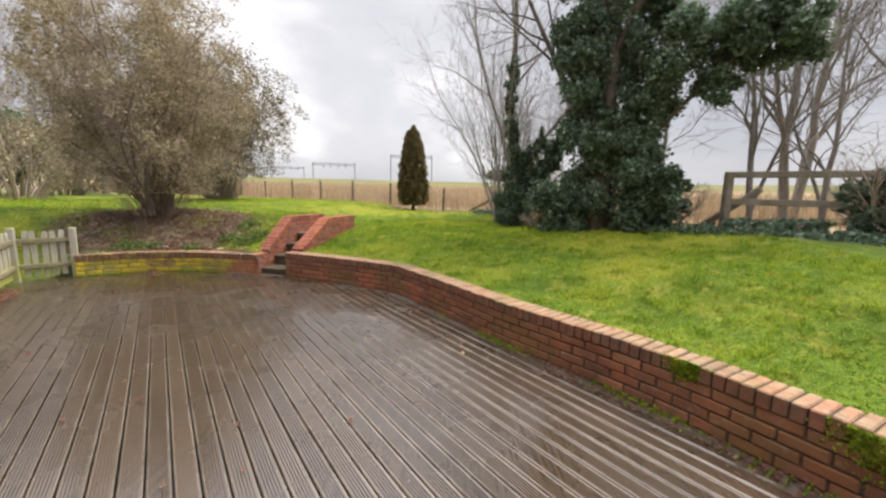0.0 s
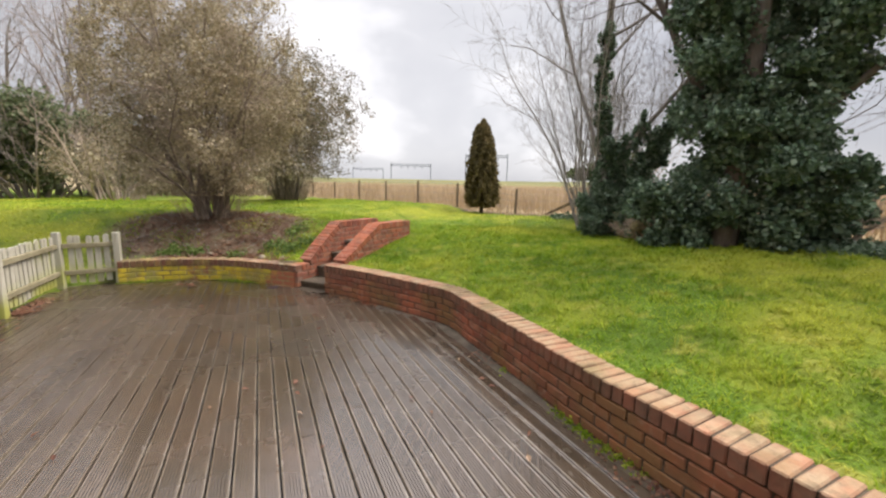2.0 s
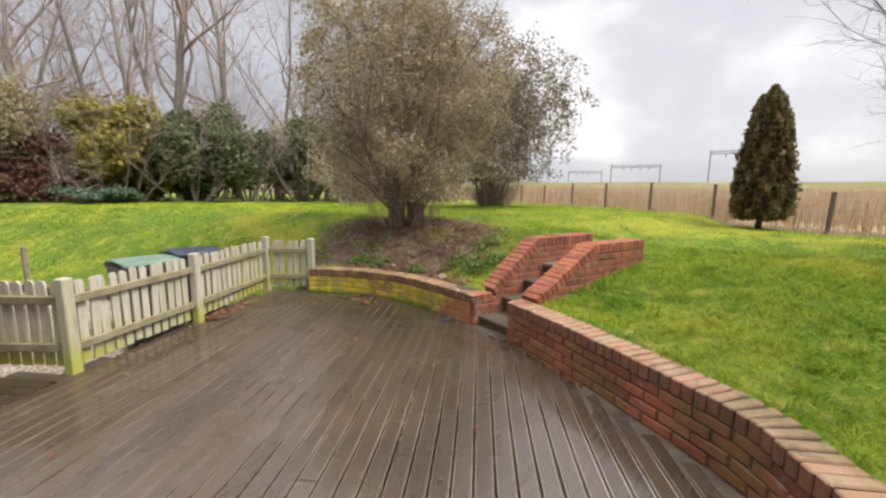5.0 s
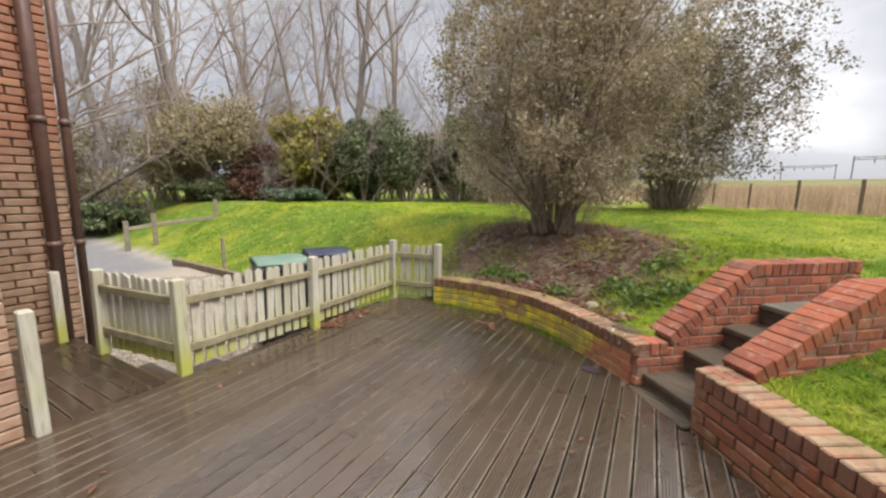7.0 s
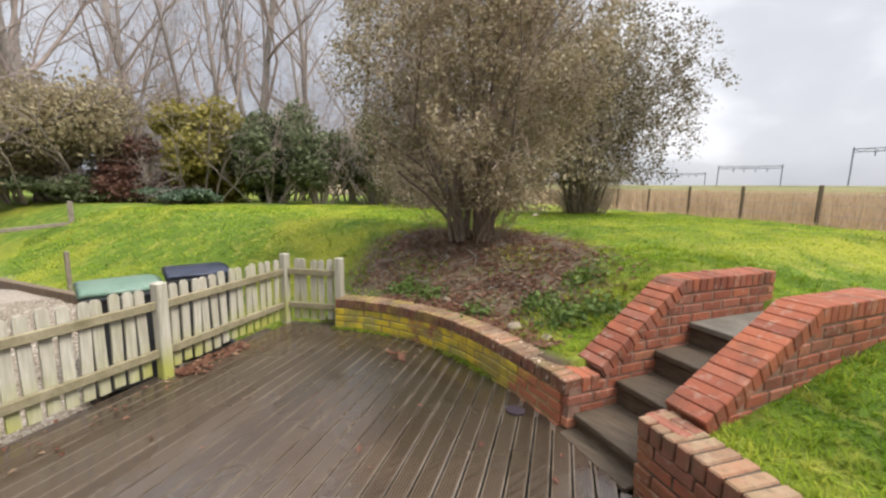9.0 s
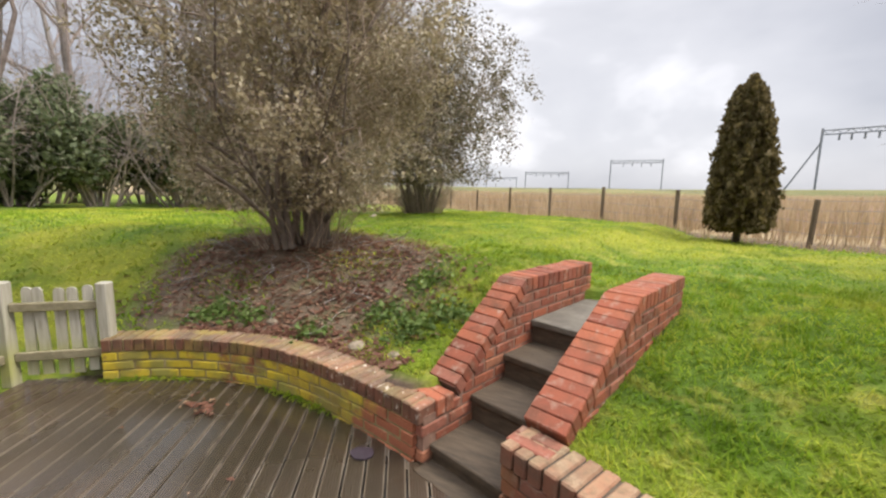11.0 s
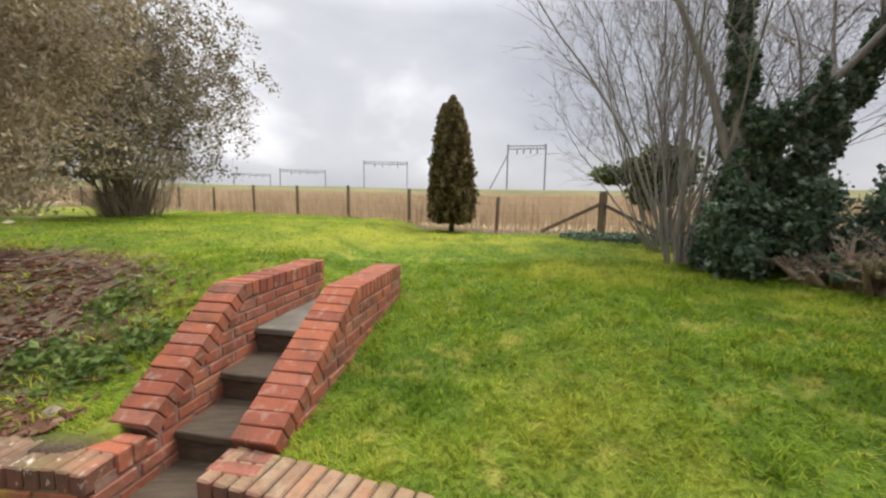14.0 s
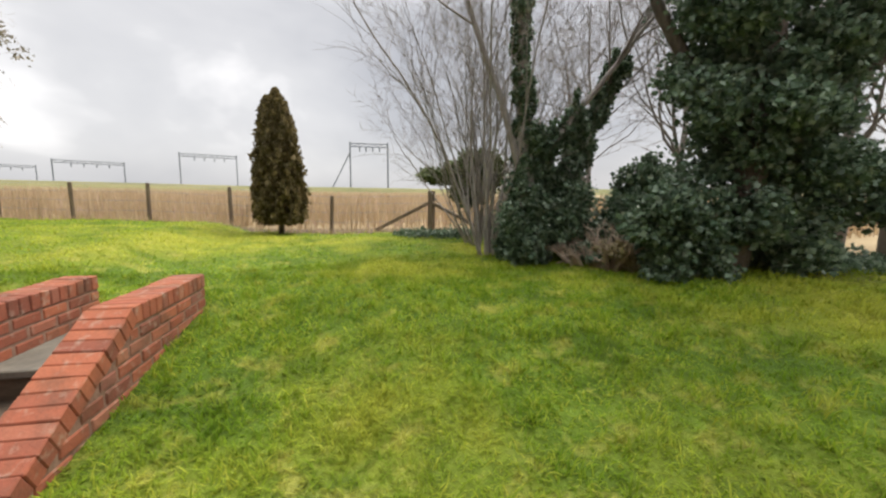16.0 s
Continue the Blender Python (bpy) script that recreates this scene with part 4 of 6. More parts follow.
# ---- field fence ----
def field_post(x, y, h, w, label, z=None):
    z = ground_z(x, y) if z is None else z
    ob = tagged(part("field_post", box(w, w, h + 0.3, (0, 0, -0.3), 0.01), M_POST), label, "fence post", "posts of the field fence")
    ob.matrix_basis = pose(x, y, z, rng.uniform(-1.5, 1.5), rng.uniform(-1.5, 1.5), 30)


FIELD_POSTS = [(-15.0, 21.6), (-13.0, 20.5), (-11.2, 19.45), (-9.5, 18.45), (-7.9, 17.45), (-6.31, 16.41), (-4.78, 15.30), (-3.38, 14.60), (-1.90, 14.02), (-0.02, 13.24)]
for x, y in FIELD_POSTS:
    field_post(x, y, 0.78, 0.062, "dark timber post of the wire field fence")
field_post(1.97, 12.55, 0.86, 0.12, "thick timber strainer post with two stays")
zs = ground_z(1.97, 12.55)
for x, y in ((0.85, 12.95), (2.75, 11.6)):
    tagged(part("stay", beam((1.95, 12.55, zs + 0.62), (x, y, ground_z(x, y) + 0.03), 0.07, 0.07), M_POST), "slanting timber stay of the strainer post", "fence stay", "stays of the strainer post")
wires = empty("wire_fence", pose(0, 0, 0), "thin galvanised stock wires between the field posts", "wire fence")
for r in (0.22, 0.42, 0.60, 0.75):
    pts = [(x, y, ground_z(x, y) + r) for x, y in [*FIELD_POSTS, (1.97, 12.55), (3.7, 9.6)]]
    part("wire", tube(pts, 0.0035, 4), M_STEEL, wires)


# ---- railway portals in the distance ----
def portal(a, b, base, top, label, stay=False):
    ob = empty("railway_portal", pose(0, 0, 0), label, "railway portal", "portals over the railway")
    for p in (a, b):
        part("mast", beam((*p, base), (*p, top), 0.26, 0.26, 0), M_STEEL, ob)
    for low_ in (0.35, 1.0):
        part("chord", beam((*a, top - low_), (*b, top - low_), 0.16, 0.17, 0), M_STEEL, ob)
    a, b = np.array(a), np.array(b)
    for k in range(10):
        p, q = a + k / 10 * (b - a), a + (k + 1) / 10 * (b - a)
        part("brace", beam((*p, top - (0.35, 1.0)[k % 2]), (*q, top - (1.0, 0.35)[k % 2]), 0.09, 0.09, 0), M_STEEL, ob)
    for u in (0.25, 0.42, 0.6, 0.78):
        p = a + u * (b - a)
        part("hanger", beam((*p, top - 2.0), (*p, top - 0.9), 0.22, 0.22, 0), M_STEEL, ob)
    if stay:
        d = (a - b) / np.linalg.norm(b - a)
        part("stay", beam((*(a + 4.2 * d), base), (*a, top - 2.2), 0.22, 0.22, 0), M_STEEL, ob)


portal((-48.9, 147.3), (-34.3, 151.3), 3.0, 11.6, "grey steel railway portal far across the field")
portal((-17.6, 128.9), (-4.4, 129.9), 3.0, 13.2, "grey steel railway portal across the field")
portal((18.2, 90.6), (25.9, 88.5), 3.0, 13.6, "grey steel railway portal with a slanting stay", True)
portal((-82.4, 187.9), (-68.6, 193.4), 3.0, 12.3, "grey steel railway portal in the far haze")


# ---- plants ----
class Plant:
    """Grows limbs as tapered tubes, and scatters leaves round the thin ends."""

    def __init__(self, seed):
        self.r = np.random.RandomState(seed)
        self.segs = []
        self.tips = []

    def limb(self, p, d, length, radius, level, cfg):
        r = self.r
        steps = cfg["steps"][level]
        p, d = np.array(p, dtype=float), np.array(d, dtype=float)
        d /= np.linalg.norm(d)
        kids = cfg["kids"][level]
        last = level == len(cfg["kids"]) - 1
        nodes = []
        for i in range(steps):
            d = d + r.normal(0, cfg["wander"][level], 3) + np.array((0, 0, cfg["lift"][level]))
            d /= np.linalg.norm(d)
            q = p + d * length / steps
            a, b = radius * (1 - 0.82 * i / steps), radius * (1 - 0.82 * (i + 1) / steps)
            self.segs.append((*p, *q, a, b, level))
            nodes.append((p, q, d, b))
            p = q
        if last:
            self.tips += [n[1] for n in nodes]
            return
        for k in range(kids):
            u = cfg["from"][level] + (1 - cfg["from"][level]) * (k + r.rand()) / kids
            i = min(int(u * steps), steps - 1)
            a, b, dd, rr = nodes[i]
            at = a + (b - a) * (u * steps - i)
            side = r.normal(0, 1, 3)
            side -= side.dot(dd) * dd
            side /= np.linalg.norm(side) + 1e-9
            ang = radians(cfg["angle"][level]) * r.uniform(0.7, 1.25)
            nd = dd * math.cos(ang) + side * math.sin(ang)
            self.limb(at, nd, length * cfg["ratio"][level] * r.uniform(0.65, 1.2) * (1.15 - 0.45 * u), max(rr * cfg["thin"][level], cfg["least"]), level + 1, cfg)

    def mesh(self, name, levels):
        s = np.array(self.segs)
        s = s[np.isin(s[:, 8], levels)]
        V, F, base = [], [], 0
        for lo, hi, k in ((0.02, 9, 7), (0.007, 0.02, 4), (0, 0.007, 3)):
            q = s[(s[:, 6] >= lo) & (s[:, 6] < hi)]
            if not len(q):
                continue
            a, b = q[:, :3], q[:, 3:6]
            d = b - a
            d = d / (np.linalg.norm(d, axis=1)[:, None] + 1e-9)
            ref = np.where(np.abs(d[:, 2:3]) < 0.9, np.array([[0, 0, 1.0]]), np.array([[1.0, 0, 0]]))
            u = np.cross(d, ref)
            u /= np.linalg.norm(u, axis=1)[:, None]
            v = np.cross(d, u)
            ang = np.arange(k) * 2 * np.pi / k
            ring = np.cos(ang)[None, :, None] * u[:, None, :] + np.sin(ang)[None, :, None] * v[:, None, :]
            pa = a[:, None, :] + ring * q[:, 6][:, None, None]
            pb = b[:, None, :] + ring * q[:, 7][:, None, None]
            V.append(np.concatenate([pa, pb], axis=1).reshape(-1, 3))
            i = np.arange(k)
            f = np.stack([i, (i + 1) % k, k + (i + 1) % k, k + i], axis=1)
            F.append((base + np.arange(len(q))[:, None, None] * 2 * k + f[None]).reshape(-1, 4))
            base += len(q) * 2 * k
        return mesh_of(name, np.concatenate(V), np.concatenate(F), True)


def wood_parts(plant, material, ob, trunk="trunk", label="", thick=None):
    """The main stems and the finer branches, as two parts."""
    a = link(trunk, plant.mesh(trunk, (0,)), thick or material, ob, label)
    b = link("branchwork", plant.mesh("branchwork", (1, 2, 3)), material, ob, "fine bare branches and twigs")
    b["kind"] = "stuff"
    if trunk != "trunk":
        a["kind"] = "stuff"


def leaf_mesh(name, points, size, seed, flat=0.0, long=1.6):
    """Small folded leaves at points: two faces each."""
    r = np.random.RandomState(seed)
    p = np.asarray(points)
    n = len(p)
    a = r.normal(0, 1, (n, 3))
    a[:, 2] *= 1 - flat
    a /= np.linalg.norm(a, axis=1)[:, None]
    b = np.cross(a, r.normal(0, 1, (n, 3)))
    b /= np.linalg.norm(b, axis=1)[:, None] + 1e-9
    c = np.cross(a, b)
    k = size * r.uniform(0.6, 1.35, n)[:, None]
    tip, tail = p + a * k * long / 2, p - a * k * long / 2
    left, right = p + b * k / 2 + c * k * 0.15, p - b * k / 2 + c * k * 0.15
    V = np.stack([tail, left, tip, right], axis=1).reshape(-1, 3)
    i = np.arange(n)[:, None] * 4
    F = np.concatenate([i + np.array([[0, 1, 2]]), i + np.array([[0, 2, 3]])], axis=1).reshape(-1, 3)
    return mesh_of(name, V, F)


def near_tips(plant, count, spread, keep=None):
    r = plant.r
    tips = np.array(plant.tips)
    p = tips[r.randint(0, len(tips), count)] + r.normal(0, spread, (count, 3))
    return p[keep(p)] if keep else p


def in_clumps(r, centres, radii, count, shell=0.55):
    """Points in the outer part of rounded clumps."""
    centres, radii = np.array(centres), np.array(radii)
    w = (radii[:, 0] * radii[:, 1] * radii[:, 2]) ** (2 / 3)
    k = r.choice(len(centres), count, p=w / w.sum())
    d = r.normal(0, 1, (count, 3))
    d /= np.linalg.norm(d, axis=1)[:, None]
    rad = (shell + (1 - shell) * r.rand(count)) * (0.86 + 0.16 * np.sin(7 * d[:, 0] + 5 * d[:, 2] + k) + 0.1 * r.normal(0, 1, count))
    return centres[k] + d * radii[k] * rad[:, None]


def plant_thing(name, x, y, label, category, group="", turn=0.0, scale=1.0, sink=0.05):
    ob = empty(name, pose(x, y, ground_z(x, y) - sink, 0, 0, turn), label, category, group)
    ob.scale = (scale,) * 3
    return ob


# the big multi-stemmed shrub in the bed, and the like one behind it
def clumped(p, seed, scale, gap):
    """Which of the points lie in the fuller parts of a crown; the rest are gaps."""
    r = np.random.RandomState(seed)
    f = np.zeros(len(p))
    for k in range(7):
        w = r.normal(0, 1, 3)
        w *= scale * (1.0 + 0.35 * k) / np.linalg.norm(w)
        f += np.sin(p @ w + r.uniform(0, 6.28)) / (1.0 + 0.25 * k)
    return f + r.normal(0, 0.5, len(p)) > gap


def shrub_tree(x, y, label, seed, stems, middle, radii, tall, leaves, leaf_size, material, gap, suckers, clear, stout, fan):
    ob = plant_thing("shrub_tree", x, y, label, "shrub")
    pl = Plant(seed)
    cfg = dict(steps=(9, 5, 4, 3), kids=(11, 7, 5, 0), wander=(0.13, 0.20, 0.27, 0.32), lift=(-0.03, -0.07, -0.11, -0.18), ratio=(0.43, 0.50, 0.52, 0), thin=(0.55, 0.6, 0.6, 0), angle=(56, 54, 54, 0), least=0.0026)
    cfg["from"] = (0.18, 0.2, 0.2, 0)
    for k in range(stems):
        a = 2 * math.pi * k / stems * 7 + pl.r.uniform(-0.2, 0.2)
        out = (0.05, 0.20, 0.38, 0.12, 0.54)[k % 5] * fan * pl.r.uniform(0.8, 1.2)
        base = np.array((math.cos(a), math.sin(a), 0)) * pl.r.uniform(0.05, 0.36)
        pl.limb(base, (math.cos(a) * out + middle[0] * 0.36, math.sin(a) * out + middle[1] * 0.36, 1.0), tall * pl.r.uniform(0.85, 1.08) * (1.0 - 0.2 * out), pl.r.uniform(0.020, 0.044) * (1.1 - 0.6 * out), 0, cfg)

    def crown(p):
        # a rounded dome with a ragged edge
        q = (p - np.array(middle)) / np.array(radii)
        edge = 1 + 0.08 * np.sin(4 * p[:, 0] + 3 * p[:, 2]) + 0.07 * np.sin(5 * p[:, 1] - 4 * p[:, 2]) + 0.05 * np.sin(9 * p[:, 2] + 7 * p[:, 0])
        return np.linalg.norm(q, axis=1) < edge

    ends = np.array([q[3:6] for q in pl.segs])
    low = (ends[:, 2] < 1.3) & (np.hypot(ends[:, 0], ends[:, 1]) < 0.8)
    pl.segs = [q for q, k in zip(pl.segs, crown(ends) | low) if k]
    tips = np.array(pl.tips)
    tips = tips[crown(tips)]
    pl.tips = list(tips[clumped(tips, seed, 3.2, gap)])
    thin = dict(steps=(6, 3), kids=(5, 0), wander=(0.2, 0.3), lift=(-0.03, -0.05), ratio=(0.4, 0), thin=(0.6, 0), angle=(48, 0), least=0.0024)
    thin["from"] = (0.2, 0)
    for k in range(suckers):
        a, o = pl.r.uniform(0, 2 * math.pi), pl.r.uniform(0.1, 0.55)
        at = len(pl.segs)
        pl.limb((math.cos(a) * o, math.sin(a) * o, 0.02), (math.cos(a) * o * 0.9, math.sin(a) * o * 0.9, 1.0), pl.r.uniform(0.5, 1.3), stout, 0, thin)
        pl.segs[at:] = [(*q[:8], 2) for q in pl.segs[at:]]
    wood_parts(pl, M_TWIG, ob, "stem_clump", "grey-brown bare stems", M_STEM)
    link("foliage", leaf_mesh("foliage", near_tips(pl, leaves, 0.06, lambda p: p[:, 2] > clear), leaf_size, seed + 2, 0.0, 1.9), material, ob, "small olive and grey leaves")
    return ob


shrub_tree(-5.9, 8.15, "large rounded multi-stemmed shrub with sparse olive-grey leaves on a leaf-strewn bed", 3, 28, (-0.12, 0.05, 2.65), (2.05, 1.85, 2.6), 4.8, 74000, 0.0275, M_LEAF_OLIVE, -0.1, 70, 0.45, 0.006, 1.0)
shrub_tree(-7.7, 13.5, "dense rounded twiggy shrub with grey-green leaves on the far lawn", 88, 30, (0.1, -0.1, 2.7), (2.65, 2.65, 2.55), 4.9, 40000, 0.042, M_LEAF_GREY, -0.2, 170, 0.8, 0.008, 0.55)


# the narrow cypress by the field fence
def cypress():
    x, y = -1.02, 13.0
    ob = plant_thing("cypress", x, y, "narrow dark brown-green cypress by the field fence", "conifer")
    part("trunk", tube([(0, 0, -0.1), (0.02, 0, 0.4), (0, 0.01, 1.2)], 0.055, 8), M_BARK, ob)
    r = np.random.RandomState(8)
    n = 26000
    z = r.rand(n) ** 0.9
    a = r.rand(n) * 2 * np.pi
    prof = 0.42 * np.interp(z, (0, 0.05, 0.2, 0.5, 0.75, 0.88, 0.95, 1), (0.72, 0.98, 1.0, 0.84, 0.62, 0.42, 0.24, 0.03))
    lumps = 1 + 0.10 * np.sin(5 * a + 9 * z) + 0.13 * np.sin(9 * a - 17 * z) + 0.10 * np.sin(13 * a + 31 * z) + r.normal(0, 0.09, n)
    q = prof * lumps * (0.62 + 0.38 * r.rand(n) ** 0.5)
    p = np.stack([q * np.cos(a), q * np.sin(a), 0.25 + 2.48 * z], axis=1)
    fork = (z > 0.74) & (r.rand(n) < 0.42)
    p[fork] += np.stack([-0.16 * (z[fork] - 0.7) / 0.3, 0.04 * np.ones(fork.sum()), -0.14 * (z[fork] - 0.74) / 0.26], axis=1)
    link("crown", leaf_mesh("crown", p, 0.05, 9, -1.2, 2.2), M_LEAF_CYP, ob, "dense brown-green scale foliage")


cypress()


# ivy-covered trees along the boundary
def ivy_tree(x, y, label, seed, stems, clumps, leaves, size, bark=M_BARK, wrap=()):
    ob = plant_thing("ivy_tree", x, y, label, "tree", "ivy-covered trees on the boundary")
    pl = Plant(seed)
    cfg = dict(steps=(9, 5, 4, 3), kids=(9, 7, 6, 0), wander=(0.06, 0.15, 0.2, 0.24), lift=(0.035, 0.06, 0.03, 0.0), ratio=(0.45, 0.5, 0.5, 0), thin=(0.55, 0.6, 0.6, 0), angle=(40, 45, 48, 0), least=0.0035)
    cfg["from"] = (0.4, 0.2, 0.2, 0)
    clumps = list(clumps)
    for i, (base, d, length, rad) in enumerate(stems):
        first = len(pl.segs)
        pl.limb(base, d, length, rad, 0, cfg)
        for k, top, thick in wrap:
            # ivy that climbs this stem up to a height
            for q in pl.segs[first:first + 9]:
                for u in (0.25, 0.75):
                    at = [q[j] + u * (q[3 + j] - q[j]) for j in range(3)]
                    if k == i and at[2] < top:
                        clumps.append((*at, thick, thick, 0.24))
    wood_parts(pl, bark, ob)
    if clumps:
        r = np.random.RandomState(seed + 50)
        c, s = [], []
        for q in clumps:
            # each mass carries smaller bunches on its skin
            c.append(q[:3]), s.append([0.8 * v for v in q[3:]])
            for _ in range(9):
                way = r.normal(0, 1, 3)
                way /= np.linalg.norm(way)
                c.append([q[k] + 0.82 * q[3 + k] * way[k] for k in range(3)])
                s.append([min(0.26, 0.42 * v) * r.uniform(0.7, 1.3) for v in q[3:]])
        p = in_clumps(r, c, s, leaves, 0.5)
        p = p[p[:, 2] > 0.0]
        link("ivy", leaf_mesh("ivy", p, size, seed + 90, 0.2, 1.15), M_LEAF_IVY, ob, "dark glossy ivy leaves")
    return ob


# the forked one with an ivy column
ivy_tree(1.55, 8.75, "bare forked tree with an ivy-wrapped trunk by the lawn edge", 21,
         [((0, 0, 0), (0.02, 0, 1), 6.5, 0.11), ((0.15, 0, 0.6), (0.55, -0.1, 0.8), 3.9, 0.06), ((0.0, 0.05, 1.1), (0.50, -0.50, 0.85), 3.8, 0.05), ((-0.05, 0.1, 1.2), (-0.35, 0.2, 1), 4.2, 0.05)],
         [(-0.05, 0, 0.5, 0.42, 0.42, 0.6), (0.05, 0, 1.25, 0.28, 0.28, 0.5), (0.55, -0.1, 0.7, 0.48, 0.48, 0.7), (0.75, -0.12, 1.5, 0.24, 0.24, 0.35), (0.95, -0.6, 0.55, 0.5, 0.5, 0.6), (1.15, -0.8, 1.0, 0.36, 0.36, 0.36)], 46000, 0.05, M_PALEBARK, ((0, 3.5, 0.15), (1, 2.6, 0.15), (2, 1.9, 0.10)))
# the great dark one
ivy_tree(2.75, 7.05, "large tree smothered in dark glossy ivy by the lawn", 33,
         [((0, 0, 0), (0.05, 0, 1), 7.0, 0.16), ((0.1, 0.1, 0.8), (0.5, -0.5, 0.9), 5.5, 0.05), ((0, 0, 1.2), (-0.3, 0.4, 1), 4.8, 0.08)],
         [(-0.15, 0.2, 0.75, 0.72, 0.7, 0.85), (-0.5, 0.1, 0.45, 0.6, 0.55, 0.5), (0.0, 0.0, 1.7, 0.75, 0.75, 0.7), (-0.25, 0.1, 2.6, 0.72, 0.75, 0.65), (0.15, 0.0, 3.5, 0.8, 0.8, 0.75), (-0.15, 0.1, 4.4, 0.7, 0.7, 0.6), (0.9, -0.6, 2.9, 0.72, 0.7, 0.6), (1.5, -1.1, 3.05, 0.68, 0.62, 0.5), (1.95, -1.5, 2.85, 0.42, 0.45, 0.36), (1.25, -0.9, 2.3, 0.36, 0.4, 0.3), (1.7, -1.2, 3.6, 0.4, 0.4, 0.3), (0.05, 0.1, 5.2, 0.6, 0.6, 0.6), (0.3, -0.2, 0.55, 0.5, 0.5, 0.5), (0.38, -0.25, 1.15, 0.62, 0.6, 0.5), (0.45, -0.3, 1.75, 0.62, 0.6, 0.5), (0.85, -0.6, 0.75, 0.35, 0.35, 0.4), (0.6, -0.45, 2.25, 0.5, 0.5, 0.35), (0.55, -0.3, 3.9, 0.5, 0.5, 0.4), (-0.55, 0.3, 3.5, 0.4, 0.45, 0.45)], 108000, 0.054)


def thicket(x, y, label, seed, n, length, spread, material, rad=0.022, group=""):
    """A bush of many slender upright stems."""
    ob = plant_thing("bare_bush", x, y, label, "shrub", group)
    pl = Plant(seed)
    cfg = dict(steps=(9, 6, 3), kids=(9, 7, 0), wander=(0.10, 0.19, 0.24), lift=(0.02, 0.03, 0.02), ratio=(0.38, 0.45, 0), thin=(0.6, 0.6, 0), angle=(32, 40, 0), least=0.003)
    cfg["from"] = (0.35, 0.25, 0)
    for k in range(n):
        a = pl.r.uniform(0, 2 * math.pi)
        o = pl.r.uniform(0, spread)
        pl.limb((math.cos(a) * o * 0.35, math.sin(a) * o * 0.35, 0), (math.cos(a) * o, math.sin(a) * o, 1), length * pl.r.uniform(0.6, 1.1), rad * pl.r.uniform(0.6, 1.2), 0, cfg)
    wood_parts(pl, material, ob, "stem_clump")
    return ob, pl


thicket(1.7, 10.1, "bare multi-stemmed pale bush by the field fence", 41, 46, 3.9, 0.62, M_PALEBARK, 0.015)
thicket(1.35, 9.3, "tall bare pale twiggy tree beside the ivy-wrapped trunk", 43, 14, 4.9, 0.32, M_PALEBARK, 0.022)
ob_, pl_ = thicket(2.5, 11.2, "straggling bush with a clump of dark evergreen leaves", 42, 12, 1.9, 0.6, M_TWIG)
r_ = np.random.RandomState(77)
link("foliage", leaf_mesh("foliage", in_clumps(r_, [(-0.2, 0, 1.25), (-0.9, 0.2, 1.15), (-0.4, -0.1, 0.9)], [(0.6, 0.5, 0.42), (0.45, 0.3, 0.16), (0.4, 0.4, 0.3)], 5200), 0.075, 78), M_LEAF_GRN, ob_, "dark evergreen leaves")


# bare trees behind the right-hand fence and in the wood
def bare_tree(name, x, y, label, seed, height_, rad, group, material, spread=38, turn=0.0):
    ob = plant_thing(name, x, y, label, "tree", group, turn)
    pl = Plant(seed)
    cfg = dict(steps=(10, 6, 3, 2), kids=(12, 8, 6, 0), wander=(0.085, 0.18, 0.24, 0.27), lift=(0.02, 0.08, 0.07, 0.03), ratio=(0.50, 0.46, 0.5, 0), thin=(0.5, 0.55, 0.55, 0), angle=(spread, 40, 42, 0), least=0.0055)
    cfg["from"] = (0.22, 0.2, 0.15, 0)
    pl.limb((0, 0, 0), (pl.r.uniform(-0.06, 0.06), pl.r.uniform(-0.06, 0.06), 1), height_, rad, 0, cfg)
    if pl.r.rand() < 0.6:
        pl.limb((0, 0, height_ * 0.08), (pl.r.uniform(-0.4, 0.4), pl.r.uniform(-0.4, 0.4), 1), height_ * 0.8, rad * 0.6, 0, cfg)
    wood_parts(pl, material, ob, thick=M_PALEBARK)
    return ob


wood = [bare_tree("bare_tree", -21.0 + 1.1 * k, -3.0 + 0.4 * k, "tall bare winter tree at the edge of the wood", 60 + k, 9.5 + 1.2 * k, 0.17, "bare trees of the wood", M_DARK_TWIG, 30 + 5 * k) for k in range(4)]
rw = random.Random(5)
lean = plant_thing("leaning_tree", -19.0, -2.4, "bare tree leaning low over the hedge by the lane", "tree")
pl_ = Plant(99)
cfg_ = dict(steps=(9, 6, 5), kids=(9, 7, 0), wander=(0.05, 0.14, 0.2), lift=(0.0, 0.05, 0.05), ratio=(0.35, 0.45, 0), thin=(0.5, 0.6, 0), angle=(38, 42, 0), least=0.006)
cfg_["from"] = (0.4, 0.2, 0)
pl_.limb((0, 0, 0.6), (-0.04, 0.8, 0.62), 9.0, 0.11, 0, cfg_)
wood_parts(pl_, M_DARK_TWIG, lean, thick=M_BARK)
spots = [(-22.5, -1.2), (-22.9, 1.4), (-24.2, 3.6), (-25.0, 6.2), (-22.6, 7.8), (-25.5, 9.8), (-23.4, 12.0), (-24.2, 14.6), (-20.8, 15.8), (-22.0, 18.6), (-18.2, 19.6), (-27.5, 4.8), (-26.0, 17.0), (-19.5, 22.6)]
for i, (x, y) in enumerate(spots):
    k = (1.45, 1.3, 0.9, 1.0, 1.1)[i % 5] * rw.uniform(0.9, 1.1)
    copy_thing(wood[i % 4], pose(x, y, ground_z(x, y) - 0.1, 0, 0, rw.uniform(0, 360)) @ Matrix.Diagonal((k, k, k, 1)))

